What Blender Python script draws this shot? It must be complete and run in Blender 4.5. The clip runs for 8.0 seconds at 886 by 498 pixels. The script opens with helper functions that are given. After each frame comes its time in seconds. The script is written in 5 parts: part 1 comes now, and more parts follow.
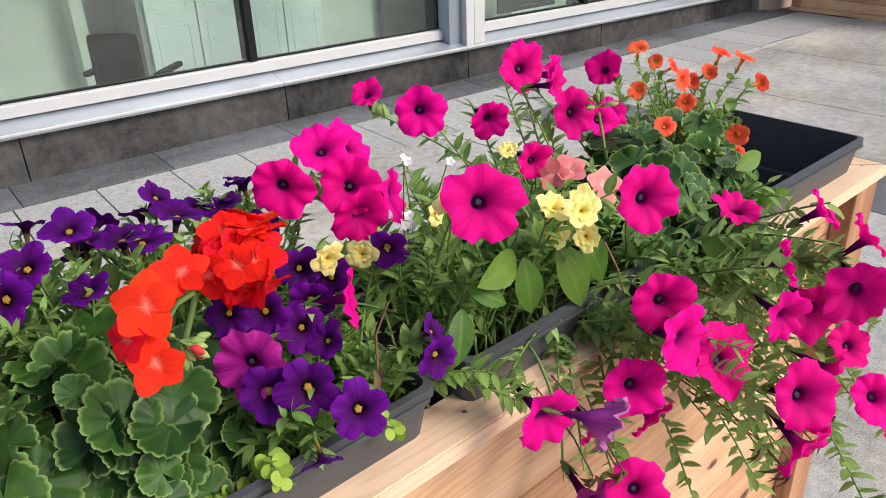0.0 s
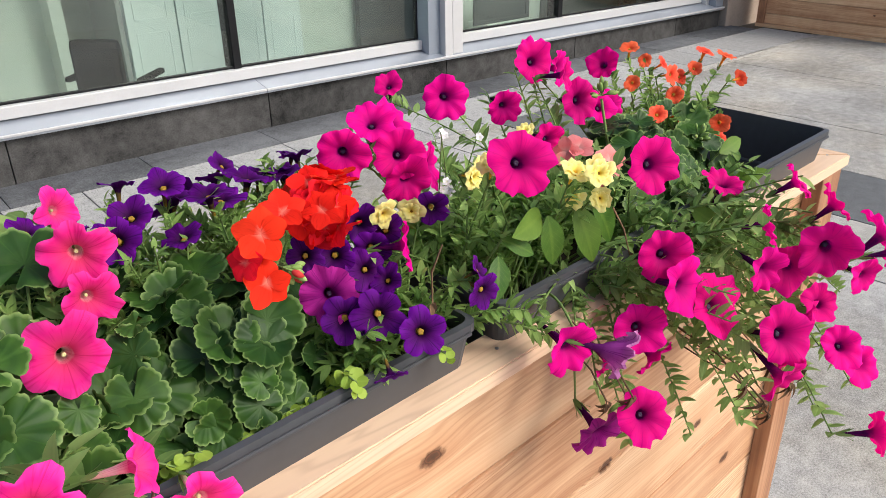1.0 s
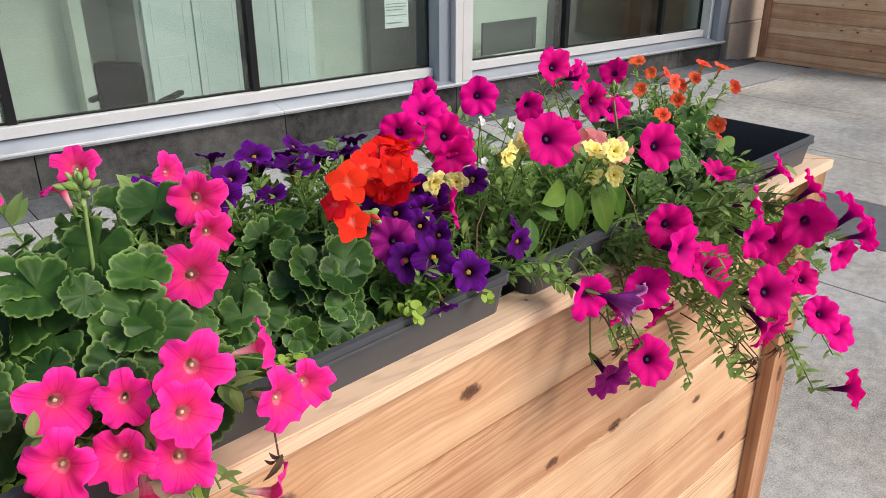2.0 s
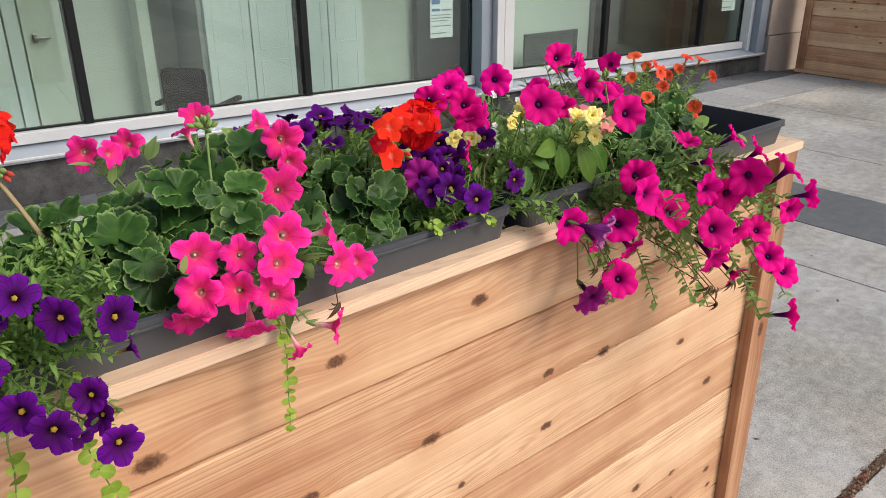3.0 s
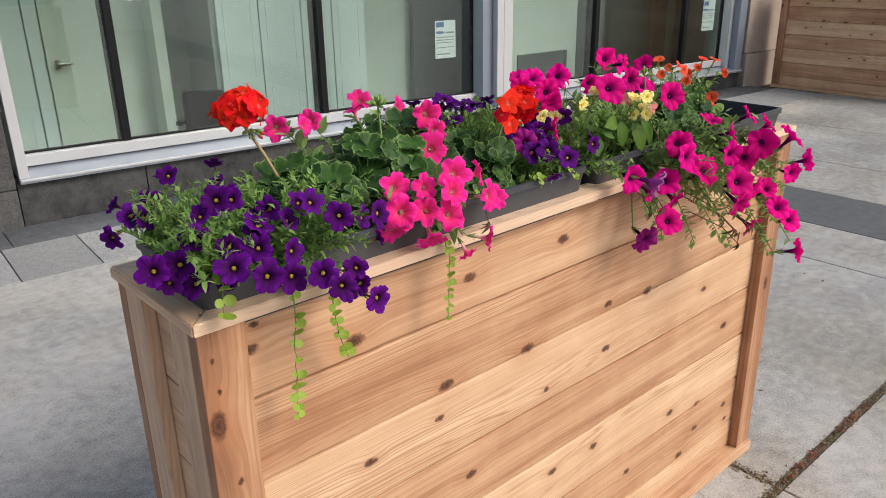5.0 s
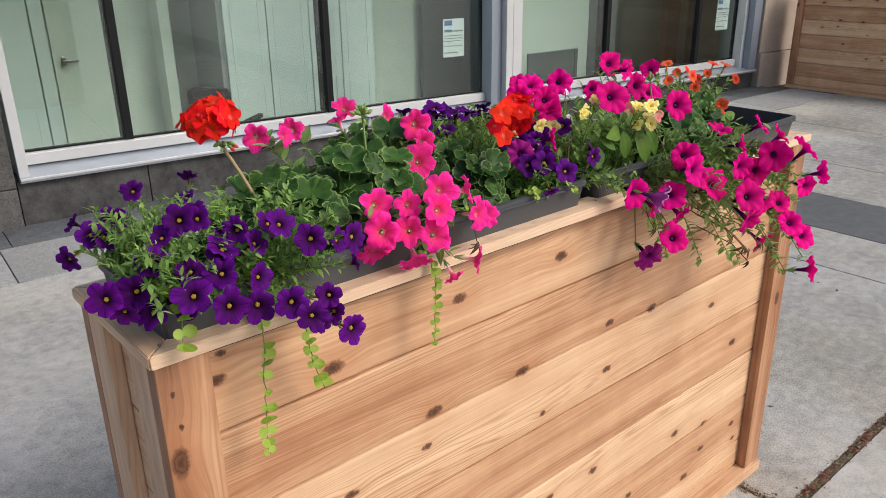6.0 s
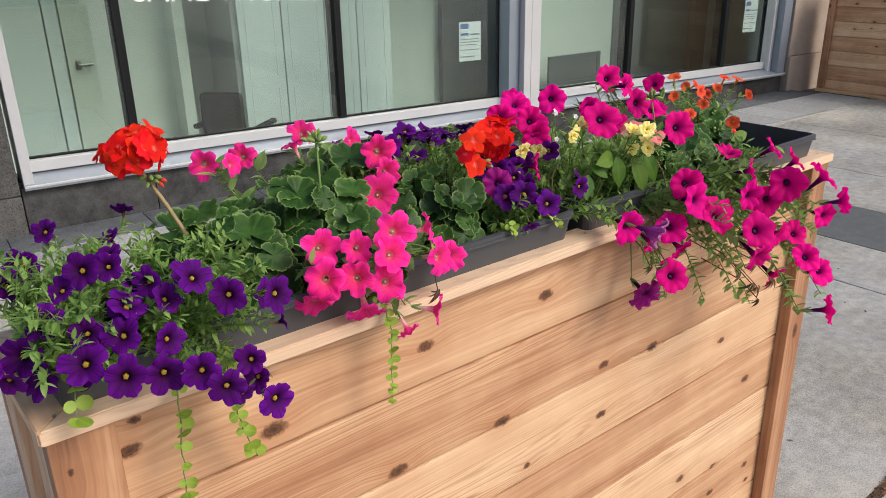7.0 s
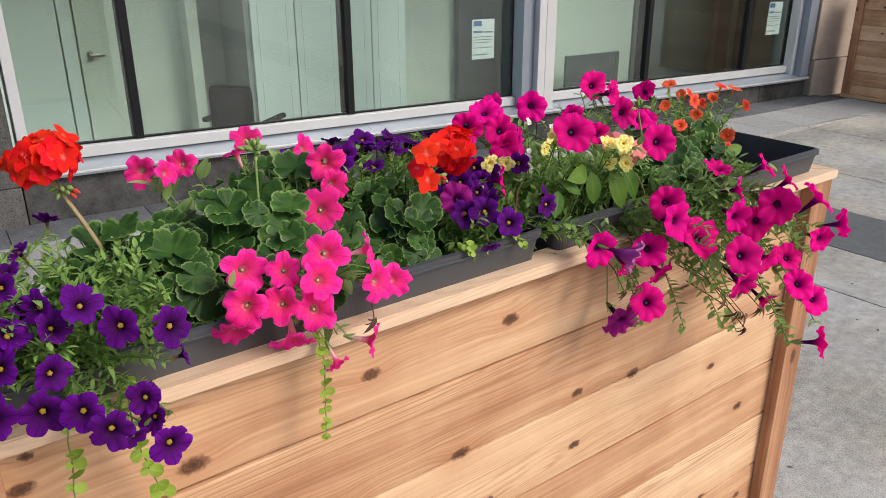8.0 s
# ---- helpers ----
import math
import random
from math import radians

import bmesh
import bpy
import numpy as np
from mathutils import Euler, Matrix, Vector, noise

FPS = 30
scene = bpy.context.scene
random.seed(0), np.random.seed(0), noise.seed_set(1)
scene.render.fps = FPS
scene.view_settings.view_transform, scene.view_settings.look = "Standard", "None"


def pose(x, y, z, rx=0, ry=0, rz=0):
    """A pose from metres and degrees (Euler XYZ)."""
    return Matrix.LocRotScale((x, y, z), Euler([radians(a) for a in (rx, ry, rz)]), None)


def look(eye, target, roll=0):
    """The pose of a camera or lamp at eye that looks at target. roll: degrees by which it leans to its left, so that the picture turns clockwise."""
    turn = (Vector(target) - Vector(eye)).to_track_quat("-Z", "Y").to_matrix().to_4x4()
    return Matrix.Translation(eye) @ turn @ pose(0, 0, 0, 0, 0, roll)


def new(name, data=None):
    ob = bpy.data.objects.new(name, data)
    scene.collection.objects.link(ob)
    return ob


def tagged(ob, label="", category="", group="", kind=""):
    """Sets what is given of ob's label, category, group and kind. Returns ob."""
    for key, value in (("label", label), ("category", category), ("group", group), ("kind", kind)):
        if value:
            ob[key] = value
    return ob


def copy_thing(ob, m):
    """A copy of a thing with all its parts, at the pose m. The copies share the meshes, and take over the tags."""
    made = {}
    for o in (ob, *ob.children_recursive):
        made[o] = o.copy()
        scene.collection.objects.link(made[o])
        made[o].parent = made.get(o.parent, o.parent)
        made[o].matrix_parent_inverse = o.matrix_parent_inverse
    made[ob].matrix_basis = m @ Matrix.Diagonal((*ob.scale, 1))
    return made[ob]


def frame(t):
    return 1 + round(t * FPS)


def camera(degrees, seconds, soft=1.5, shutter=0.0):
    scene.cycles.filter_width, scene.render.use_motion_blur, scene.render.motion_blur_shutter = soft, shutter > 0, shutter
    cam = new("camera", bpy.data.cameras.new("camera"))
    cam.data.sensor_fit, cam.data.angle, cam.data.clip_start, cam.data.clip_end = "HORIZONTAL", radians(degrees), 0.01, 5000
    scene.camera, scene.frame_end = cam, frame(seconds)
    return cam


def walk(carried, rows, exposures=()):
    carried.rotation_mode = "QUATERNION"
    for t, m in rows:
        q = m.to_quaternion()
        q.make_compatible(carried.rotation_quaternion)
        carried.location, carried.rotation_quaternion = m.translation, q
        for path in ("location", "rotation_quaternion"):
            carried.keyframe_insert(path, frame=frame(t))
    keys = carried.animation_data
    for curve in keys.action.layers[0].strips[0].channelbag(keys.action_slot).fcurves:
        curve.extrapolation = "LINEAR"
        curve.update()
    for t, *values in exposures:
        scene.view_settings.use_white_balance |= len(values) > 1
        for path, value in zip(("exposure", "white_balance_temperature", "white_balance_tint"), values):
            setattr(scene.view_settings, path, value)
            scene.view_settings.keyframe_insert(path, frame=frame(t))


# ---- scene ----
cam = camera(59.3, 8.0, soft=0.55)

PATH = [
    (0, (-0.377, -0.418, 1.514), (0.8, 0.922, 0.609), -2.1),
    (0.5, (-0.444, -0.434, 1.518), (0.777, 0.88, 0.633), -1.6),
    (1, (-0.512, -0.465, 1.518), (0.732, 0.832, 0.64), -0.9),
    (1.5, (-0.587, -0.506, 1.524), (0.668, 0.789, 0.659), -0.4),
    (1.7, (-0.616, -0.515, 1.512), (0.66, 0.781, 0.68), 0.0),
    (3, (-0.848, -0.812, 1.525), (0.342, 0.596, 0.75), -0.4),
    (3.5, (-0.965, -0.893, 1.537), (0.217, 0.534, 0.784), -1.0),
    (4, (-1.132, -0.929, 1.541), (0.081, 0.481, 0.806), -1.4),
    (4.5, (-1.274, -0.975, 1.541), (-0.036, 0.419, 0.817), -1.0),
    (4.7, (-1.295, -0.974, 1.537), (-0.05, 0.417, 0.82), -1.0),
    (6, (-1.196, -0.925, 1.542), (0.025, 0.484, 0.817), -0.8),
    (6.5, (-1.106, -0.892, 1.544), (0.087, 0.541, 0.82), -0.9),
    (7, (-1.017, -0.868, 1.549), (0.152, 0.585, 0.826), -1.1),
    (7.5, (-0.933, -0.86, 1.551), (0.213, 0.61, 0.826), -0.9),
    (8, (-0.871, -0.85, 1.547), (0.255, 0.632, 0.815), -0.2),
]
walk(cam, [(t, look(eye, target, roll)) for t, eye, target, roll in PATH],
     exposures=[(0, 0.43), (1.0, 0.42), (1.5, 0.33), (3, 0.13), (4.5, 0.03), (6, 0.02), (8, 0.07)])

# ---- light ----
SUN = Vector((0.32, -0.76, 0.66)).normalized()
world = bpy.data.worlds.new("sky")
scene.world = world
world.use_nodes = True
wn = world.node_tree
sky = wn.nodes.new("ShaderNodeTexSky")
sky.sky_type, sky.sun_disc = "NISHITA", False
sky.sun_elevation, sky.sun_rotation = math.asin(SUN.z), math.atan2(SUN.x, SUN.y)
sky.air_density, sky.dust_density = 1.0, 3.0
wn.links.new(sky.outputs[0], wn.nodes["Background"].inputs[0])
wn.nodes["Background"].inputs[1].default_value = 0.15
sun = new("sun", bpy.data.lights.new("sun", "SUN"))
sun.data.energy, sun.data.angle, sun.data.color = 2.3, radians(25), (1.0, 0.955, 0.89)
sun.matrix_world = look(SUN * 20, (0, 0, 0))


# ---- materials ----
def shader(name, rough=0.6, metal=0.0):
    m = bpy.data.materials.new(name)
    m.use_nodes = True
    b = m.node_tree.nodes["Principled BSDF"]
    b.inputs["Roughness"].default_value, b.inputs["Metallic"].default_value = rough, metal
    return m, m.node_tree, b


def add(tree, kind, links=(), **values):
    n = tree.nodes.new(kind)
    for key, value in values.items():
        if key == "operation":
            n.operation = value
        elif key == "interpolation_type":
            n.interpolation_type = value
        else:
            n.inputs[int(key[1:])].default_value = value
    for i, s in links:
        tree.links.new(s, n.inputs[i])
    return n


def calc(tree, op, a, b=None, c=None):
    n = tree.nodes.new("ShaderNodeMath")
    n.operation = op
    for i, v in enumerate((a, b, c)):
        if v is None:
            continue
        if isinstance(v, (int, float)):
            n.inputs[i].default_value = v
        else:
            tree.links.new(v, n.inputs[i])
    return n.outputs[0]


def ramp(tree, fac, stops):
    n = tree.nodes.new("ShaderNodeValToRGB")
    e = n.color_ramp.elements
    while len(e) < len(stops):
        e.new(0.5)
    for el, (p, c) in zip(e, stops):
        el.position, el.color = p, (*c, 1)
    tree.links.new(fac, n.inputs[0])
    return n.outputs[0]


def mix(tree, fac, a, b, blend="MIX"):
    n = tree.nodes.new("ShaderNodeMix")
    n.data_type, n.blend_type = "RGBA", blend
    for i, v in ((0, fac), (6, a), (7, b)):
        if isinstance(v, (int, float)):
            n.inputs[i].default_value = v
        elif isinstance(v, tuple):
            n.inputs[i].default_value = (*v, 1)
        else:
            tree.links.new(v, n.inputs[i])
    return n.outputs[2]


def grain(tree, vec, scale, detail=3.0, rough=0.6):
    n = add(tree, "ShaderNodeTexNoise", [(0, vec)] if vec else [])
    n.inputs["Scale"].default_value, n.inputs["Detail"].default_value, n.inputs["Roughness"].default_value = scale, detail, rough
    return n.outputs[0]


def bump(tree, b, height, strength, dist=0.002):
    n = add(tree, "ShaderNodeBump", [(2, height)])
    n.inputs["Strength"].default_value, n.inputs["Distance"].default_value = strength, dist
    tree.links.new(n.outputs[0], b.inputs["Normal"])


def speckled(name, dark, light, scale, rough=0.85, spot=0.0, bump_by=0.3, stain=0.35, specks=0.65, gloss=0.3, fine=0.0, warm=None):
    """Stone, concrete and the like: large stains, fine grain, optional dark specks."""
    m, t, b = shader(name, rough)
    pos = add(t, "ShaderNodeNewGeometry").outputs[0]
    rnd = add(t, "ShaderNodeObjectInfo").outputs[5]
    big = grain(t, pos, 1.3, 5.0, 0.6)
    mid = grain(t, pos, scale * 0.12, 4.0, 0.6)
    small = grain(t, pos, scale, 2.0, 0.7)
    f = calc(t, "MULTIPLY_ADD", small, 0.5, calc(t, "MULTIPLY_ADD", mid, 0.35, calc(t, "MULTIPLY", big, stain)))
    f = calc(t, "ADD", f, calc(t, "MULTIPLY_ADD", rnd, 0.12, -0.06))
    if fine:
        grit = grain(t, pos, scale * 2.2, 1.0, 0.5)
        f = calc(t, "MULTIPLY_ADD", calc(t, "SUBTRACT", small, 0.5), fine, calc(t, "MULTIPLY_ADD", calc(t, "SUBTRACT", grit, 0.5), fine * 0.6, 0.59))
        f = calc(t, "ADD", f, calc(t, "MULTIPLY", calc(t, "SUBTRACT", mid, 0.5), 0.42))
        f = calc(t, "ADD", f, calc(t, "MULTIPLY", calc(t, "SUBTRACT", big, 0.5), stain))
        f = calc(t, "ADD", f, calc(t, "MULTIPLY_ADD", rnd, 0.12, -0.06))
    c = ramp(t, f, [(0.40, dark), (0.78, light)])
    if warm:
        w = add(t, "ShaderNodeMapRange", [(0, grain(t, pos, 0.9, 6.0, 0.65))], i1=0.42, i2=0.66, i3=0.0, i4=0.75).outputs[0]
        c = mix(t, w, c, mix(t, 1.0, c, warm, "MULTIPLY"))
    if spot:
        v = add(t, "ShaderNodeTexVoronoi", [(0, pos)])
        v.inputs["Scale"].default_value = spot
        sp = calc(t, "LESS_THAN", v.outputs[0], 0.28)
        c = mix(t, calc(t, "MULTIPLY", sp, specks), c, tuple(x * 0.35 for x in dark))
    t.links.new(c, b.inputs["Base Color"])
    b.inputs["Specular IOR Level"].default_value = gloss
    bump(t, b, small, bump_by)
    return m


def painted(name, colour, rough=0.4, metal=0.0, vary=0.08, scale=6.0, gloss=0.5):
    m, t, b = shader(name, rough, metal)
    pos = add(t, "ShaderNodeNewGeometry").outputs[0]
    n = calc(t, "MULTIPLY_ADD", grain(t, pos, 90, 2.0), 0.4, calc(t, "MULTIPLY", grain(t, pos, scale, 5.0), 0.6))
    c = ramp(t, n, [(0.3, tuple(x * (1 - vary) for x in colour)), (0.7, tuple(min(1, x * (1 + vary)) for x in colour))])
    t.links.new(c, b.inputs["Base Color"])
    t.links.new(calc(t, "MULTIPLY_ADD", n, 0.25, rough - 0.12), b.inputs["Roughness"])
    b.inputs["Specular IOR Level"].default_value = gloss
    return m


def cedar(name, upright=False, across=False, knots=(), pale=0.0, bleach=0.0):
    """Cedar boards: the grain runs along x (or z, or y) and swerves round the knots."""
    m, t, b = shader(name, 0.5)
    loc = add(t, "ShaderNodeTexCoord").outputs[3]
    rnd = add(t, "ShaderNodeObjectInfo").outputs[5]
    sep = add(t, "ShaderNodeSeparateXYZ", [(0, loc)])
    along, side = (sep.outputs[2], sep.outputs[0]) if upright else (sep.outputs[1], sep.outputs[2]) if across else (sep.outputs[0], sep.outputs[2])
    other = sep.outputs[1] if not across else sep.outputs[0]
    swerve, mask = None, None
    ragged = calc(t, "MULTIPLY_ADD", grain(t, loc, 95, 3.0), 0.012, -0.006)
    for kx, kz, r in knots:
        r *= 0.92
        d = add(t, "ShaderNodeVectorMath", [(0, loc)], operation="SUBTRACT", i1=(kx, 0, kz))
        d = add(t, "ShaderNodeVectorMath", [(0, d.outputs[0])], operation="MULTIPLY", i1=(0.55, 0, 1.0) if not upright else (1.0, 0, 0.55))
        d = add(t, "ShaderNodeVectorMath", [(0, d.outputs[0])], operation="LENGTH").outputs[1]
        d2 = calc(t, "ADD", d, ragged)
        near = add(t, "ShaderNodeMapRange", [(0, d)], interpolation_type="SMOOTHERSTEP", i1=0.0, i2=r * 4.2, i3=r * 0.9, i4=0.0).outputs[0]
        core = calc(t, "DIVIDE", d2, r)
        swerve = near if swerve is None else calc(t, "ADD", swerve, near)
        mask = core if mask is None else calc(t, "MINIMUM", mask, core)
    g = side if swerve is None else calc(t, "ADD", side, swerve)
    g = calc(t, "ADD", g, calc(t, "MULTIPLY", rnd, 7.3))
    vec = add(t, "ShaderNodeCombineXYZ", [(0, calc(t, "MULTIPLY", along, 0.045)), (1, other), (2, g)]).outputs[0]
    broad = grain(t, vec, 22, 3.0, 0.5)
    vec2 = add(t, "ShaderNodeCombineXYZ", [(0, calc(t, "MULTIPLY", along, 0.02)), (1, calc(t, "MULTIPLY", other, 0.6)), (2, g)]).outputs[0]
    lines = grain(t, vec2, 150, 2.0, 0.6)
    vec3 = add(t, "ShaderNodeCombineXYZ", [(0, calc(t, "MULTIPLY", along, 0.9)), (1, other), (2, calc(t, "MULTIPLY", g, 8.0))]).outputs[0]
    wander = calc(t, "MULTIPLY", grain(t, vec, 34, 2.0, 0.5), 5.0)
    rings = calc(t, "MULTIPLY_ADD", g, 118.0, wander)
    rings = calc(t, "ADD", rings, calc(t, "MULTIPLY", grain(t, vec3, 1.0, 1.0, 0.4), 20.0))
    rings = calc(t, "MULTIPLY_ADD", calc(t, "SINE", calc(t, "MULTIPLY", rings, 6.2832)), 0.5, 0.5)
    hair = calc(t, "MULTIPLY", calc(t, "POWER", rings, 4.0), 0.62)
    blotch = grain(t, loc, 5.0, 4.0)
    f = calc(t, "MULTIPLY_ADD", lines, 0.34, calc(t, "MULTIPLY_ADD", broad, 0.44, calc(t, "MULTIPLY_ADD", blotch, 0.30, 0.055)))
    f = calc(t, "ADD", f, calc(t, "MULTIPLY_ADD", rnd, 0.08, -0.04 + pale))
    tone = add(t, "ShaderNodeSeparateColor", [(0, add(t, "ShaderNodeObjectInfo").outputs[1])]).outputs[0]
    f = calc(t, "ADD", f, calc(t, "SUBTRACT", tone, 1.0))
    c = ramp(t, f, [(0.32, (0.20, 0.088, 0.046)), (0.48, (0.39, 0.190, 0.098)), (0.63, (0.57, 0.340, 0.195)), (0.84, (0.76, 0.535, 0.340))])
    patch = add(t, "ShaderNodeMapRange", [(0, grain(t, vec, 9, 2.0))], i1=0.42, i2=0.60, i3=0.08, i4=1.0).outputs[0]
    c = mix(t, calc(t, "MULTIPLY", hair, patch), c, (0.30, 0.125, 0.052))
    if mask is not None:
        halo = calc(t, "MINIMUM", calc(t, "MULTIPLY", swerve, 30.0), 0.65)
        c = mix(t, halo, c, (0.40, 0.155, 0.06))
        heart = ramp(t, mask, [(0.0, (0.025, 0.009, 0.004)), (0.30, (0.07, 0.024, 0.010)), (0.42, (0.14, 0.050, 0.020)), (0.55, (0.05, 0.017, 0.007)), (0.70, (0.13, 0.046, 0.018)), (0.85, (0.05, 0.017, 0.007)), (1.0, (0.20, 0.075, 0.03))])
        edge = add(t, "ShaderNodeMapRange", [(0, mask)], interpolation_type="SMOOTHSTEP", i1=0.55, i2=1.15, i3=0.95, i4=0.0).outputs[0]
        c = mix(t, edge, c, heart)
    if bleach:
        c = mix(t, bleach, c, (0.80, 0.63, 0.47))
    t.links.new(c, b.inputs["Base Color"])
    bump(t, b, lines, 0.4, 0.001)
    return m


def leafy(name, dark, light, rough=0.5, through_by=0.3, edge=None, zone=None, side_veins=False):
    """Leaves: colour by leaf, veins and blotches, some light through the blade."""
    m, t, b = shader(name, rough)
    pos = add(t, "ShaderNodeNewGeometry")
    uv = add(t, "ShaderNodeTexCoord").outputs[2]
    rnd = calc(t, "FRACT", calc(t, "ADD", pos.outputs[8], add(t, "ShaderNodeObjectInfo").outputs[5]))
    f = calc(t, "MULTIPLY_ADD", rnd, 0.6, calc(t, "MULTIPLY", grain(t, pos.outputs[0], 55, 3.0), 0.5))
    c = ramp(t, f, [(0.2, dark), (0.9, light)])
    sep = add(t, "ShaderNodeSeparateXYZ", [(0, uv)])
    if zone:
        z = add(t, "ShaderNodeMapRange", [(0, calc(t, "ABSOLUTE", calc(t, "SUBTRACT", sep.outputs[1], 0.58)))], i1=0.05, i2=0.22, i3=0.45, i4=0.0).outputs[0]
        c = mix(t, z, c, zone)
    if edge:
        e = add(t, "ShaderNodeMapRange", [(0, sep.outputs[1])], i1=0.90, i2=1.0, i3=0.0, i4=0.62).outputs[0]
        c = mix(t, e, c, edge)
        ribs = calc(t, "ABSOLUTE", calc(t, "SINE", calc(t, "MULTIPLY", sep.outputs[0], math.pi * 7)))
        rib = add(t, "ShaderNodeMapRange", [(0, ribs)], i1=0.0, i2=0.16, i3=0.36, i4=0.0).outputs[0]
        c = mix(t, rib, c, light)
    else:
        vein = add(t, "ShaderNodeMapRange", [(0, calc(t, "ABSOLUTE", calc(t, "SUBTRACT", sep.outputs[0], 0.5)))], i1=0.03, i2=0.10, i3=0.4, i4=0.0).outputs[0]
        c = mix(t, vein, c, light)
    if side_veins:
        off = calc(t, "ABSOLUTE", calc(t, "SUBTRACT", sep.outputs[0], 0.5))
        slant = calc(t, "MULTIPLY_ADD", off, -5.0, calc(t, "MULTIPLY", sep.outputs[1], 8.0))
        line = add(t, "ShaderNodeMapRange", [(0, calc(t, "ABSOLUTE", calc(t, "SINE", calc(t, "MULTIPLY", slant, math.pi))))], i1=0.0, i2=0.22, i3=0.4, i4=0.0).outputs[0]
        c = mix(t, line, c, light)
    t.links.new(c, b.inputs["Base Color"])
    b.inputs["Specular IOR Level"].default_value = 0.25
    bump(t, b, calc(t, "ADD", grain(t, pos.outputs[0], 220, 2.0), calc(t, "MULTIPLY", grain(t, pos.outputs[0], 70, 2.0), 1.5)), 0.6, 0.002)
    tr = add(t, "ShaderNodeBsdfTranslucent", [(0, mix(t, 0.5, c, light))])
    ms = add(t, "ShaderNodeMixShader", [(1, b.outputs[0]), (2, tr.outputs[0])], i0=through_by)
    t.links.new(ms.outputs[0], t.nodes["Material Output"].inputs[0])
    return m


def petal(name, stops, vein, vein_by=0.35, rough=0.7, through_by=0.35, lobes=5):
    """Petals: pigment by the distance from the throat, with fine veins running outwards."""
    m, t, b = shader(name, rough)
    uv = add(t, "ShaderNodeTexCoord").outputs[2]
    pos = add(t, "ShaderNodeNewGeometry").outputs[0]
    rnd = add(t, "ShaderNodeObjectInfo").outputs[5]
    one = add(t, "ShaderNodeNewGeometry").outputs[8]
    sep = add(t, "ShaderNodeSeparateXYZ", [(0, uv)])
    wob = calc(t, "MULTIPLY_ADD", grain(t, pos, 120, 2.0), 0.14, -0.07)
    c = ramp(t, calc(t, "ADD", sep.outputs[1], wob), stops)
    vec = add(t, "ShaderNodeCombineXYZ", [(0, calc(t, "MULTIPLY", sep.outputs[0], 60.0)), (1, calc(t, "MULTIPLY", sep.outputs[1], 1.6)), (2, calc(t, "MULTIPLY", rnd, 30.0))]).outputs[0]
    v = add(t, "ShaderNodeMapRange", [(0, grain(t, vec, 1.0, 2.0))], i1=0.52, i2=0.72, i3=0.0, i4=vein_by).outputs[0]
    mid = calc(t, "ABSOLUTE", calc(t, "SINE", calc(t, "MULTIPLY", sep.outputs[0], math.pi * lobes)))
    v2 = add(t, "ShaderNodeMapRange", [(0, mid)], i1=0.0, i2=0.12, i3=vein_by * 1.3, i4=0.0).outputs[0]
    c = mix(t, calc(t, "MAXIMUM", v, v2), c, vein)
    hsv = add(t, "ShaderNodeHueSaturation", [(4, c), (0, calc(t, "MULTIPLY_ADD", rnd, 0.010, 0.495)), (2, calc(t, "MULTIPLY_ADD", calc(t, "FRACT", calc(t, "ADD", rnd, one)), 0.34, 0.82))])
    c = hsv.outputs[0]
    t.links.new(c, b.inputs["Base Color"])
    b.inputs["Specular IOR Level"].default_value = 0.12
    bump(t, b, grain(t, vec, 1.0, 2.0), 0.3, 0.001)
    tr = add(t, "ShaderNodeBsdfTranslucent", [(0, c)])
    ms = add(t, "ShaderNodeMixShader", [(1, b.outputs[0]), (2, tr.outputs[0])], i0=through_by)
    t.links.new(ms.outputs[0], t.nodes["Material Output"].inputs[0])
    return m


def pane_glass(name, tint):
    m, t, b = shader(name)
    t.nodes.remove(b)
    fr = add(t, "ShaderNodeLayerWeight", i0=0.5)
    gl = add(t, "ShaderNodeBsdfGlossy", i0=(1, 1, 1, 1), i1=0.01)
    tp = add(t, "ShaderNodeBsdfTransparent", i0=(*tint, 1))
    ms = add(t, "ShaderNodeMixShader", [(0, calc(t, "MULTIPLY_ADD", calc(t, "POWER", fr.outputs[1], 5.0), 0.88, 0.085)), (1, tp.outputs[0]), (2, gl.outputs[0])])
    t.links.new(ms.outputs[0], t.nodes["Material Output"].inputs[0])
    return m


KNOTS = [(-0.627, 0.927, 0.014), (-0.818, 0.981, 0.011), (-0.805, 1.02, 0.006), (-0.421, 0.757, 0.013), (-0.190, 0.750, 0.013), (0.250, 0.747, 0.012), (0.663, 0.508, 0.012),
         (-0.086, 0.969, 0.012), (0.065, 0.382, 0.010), (0.090, 0.646, 0.010), (0.525, 0.666, 0.009), (-0.358, 0.963, 0.011), (-0.608, 0.674, 0.010),
         (-0.439, 0.691, 0.008), (0.089, 0.763, 0.010), (-0.355, 0.517, 0.011), (-0.090, 0.386, 0.010), (0.221, 0.225, 0.010), (0.414, 0.323, 0.011),
         (0.560, 0.290, 0.009), (0.486, 0.147, 0.012), (0.560, 0.205, 0.010), (-0.124, 0.623, 0.007), (0.725, 0.215, 0.010), (0.745, 0.155, 0.008)]
CEDAR = cedar("cedar_boards", knots=KNOTS, pale=0.045)
CEDAR_POST = cedar("cedar_post", upright=True, pale=-0.17, knots=[(-0.893, 0.897, 0.016), (-0.89, 1.0, 0.004), (-0.885, 0.95, 0.004), (-0.87, 0.79, 0.005), (0.83, 0.6, 0.014)])
CEDAR_CAP = cedar("cedar_cap", pale=0.10, bleach=0.5)
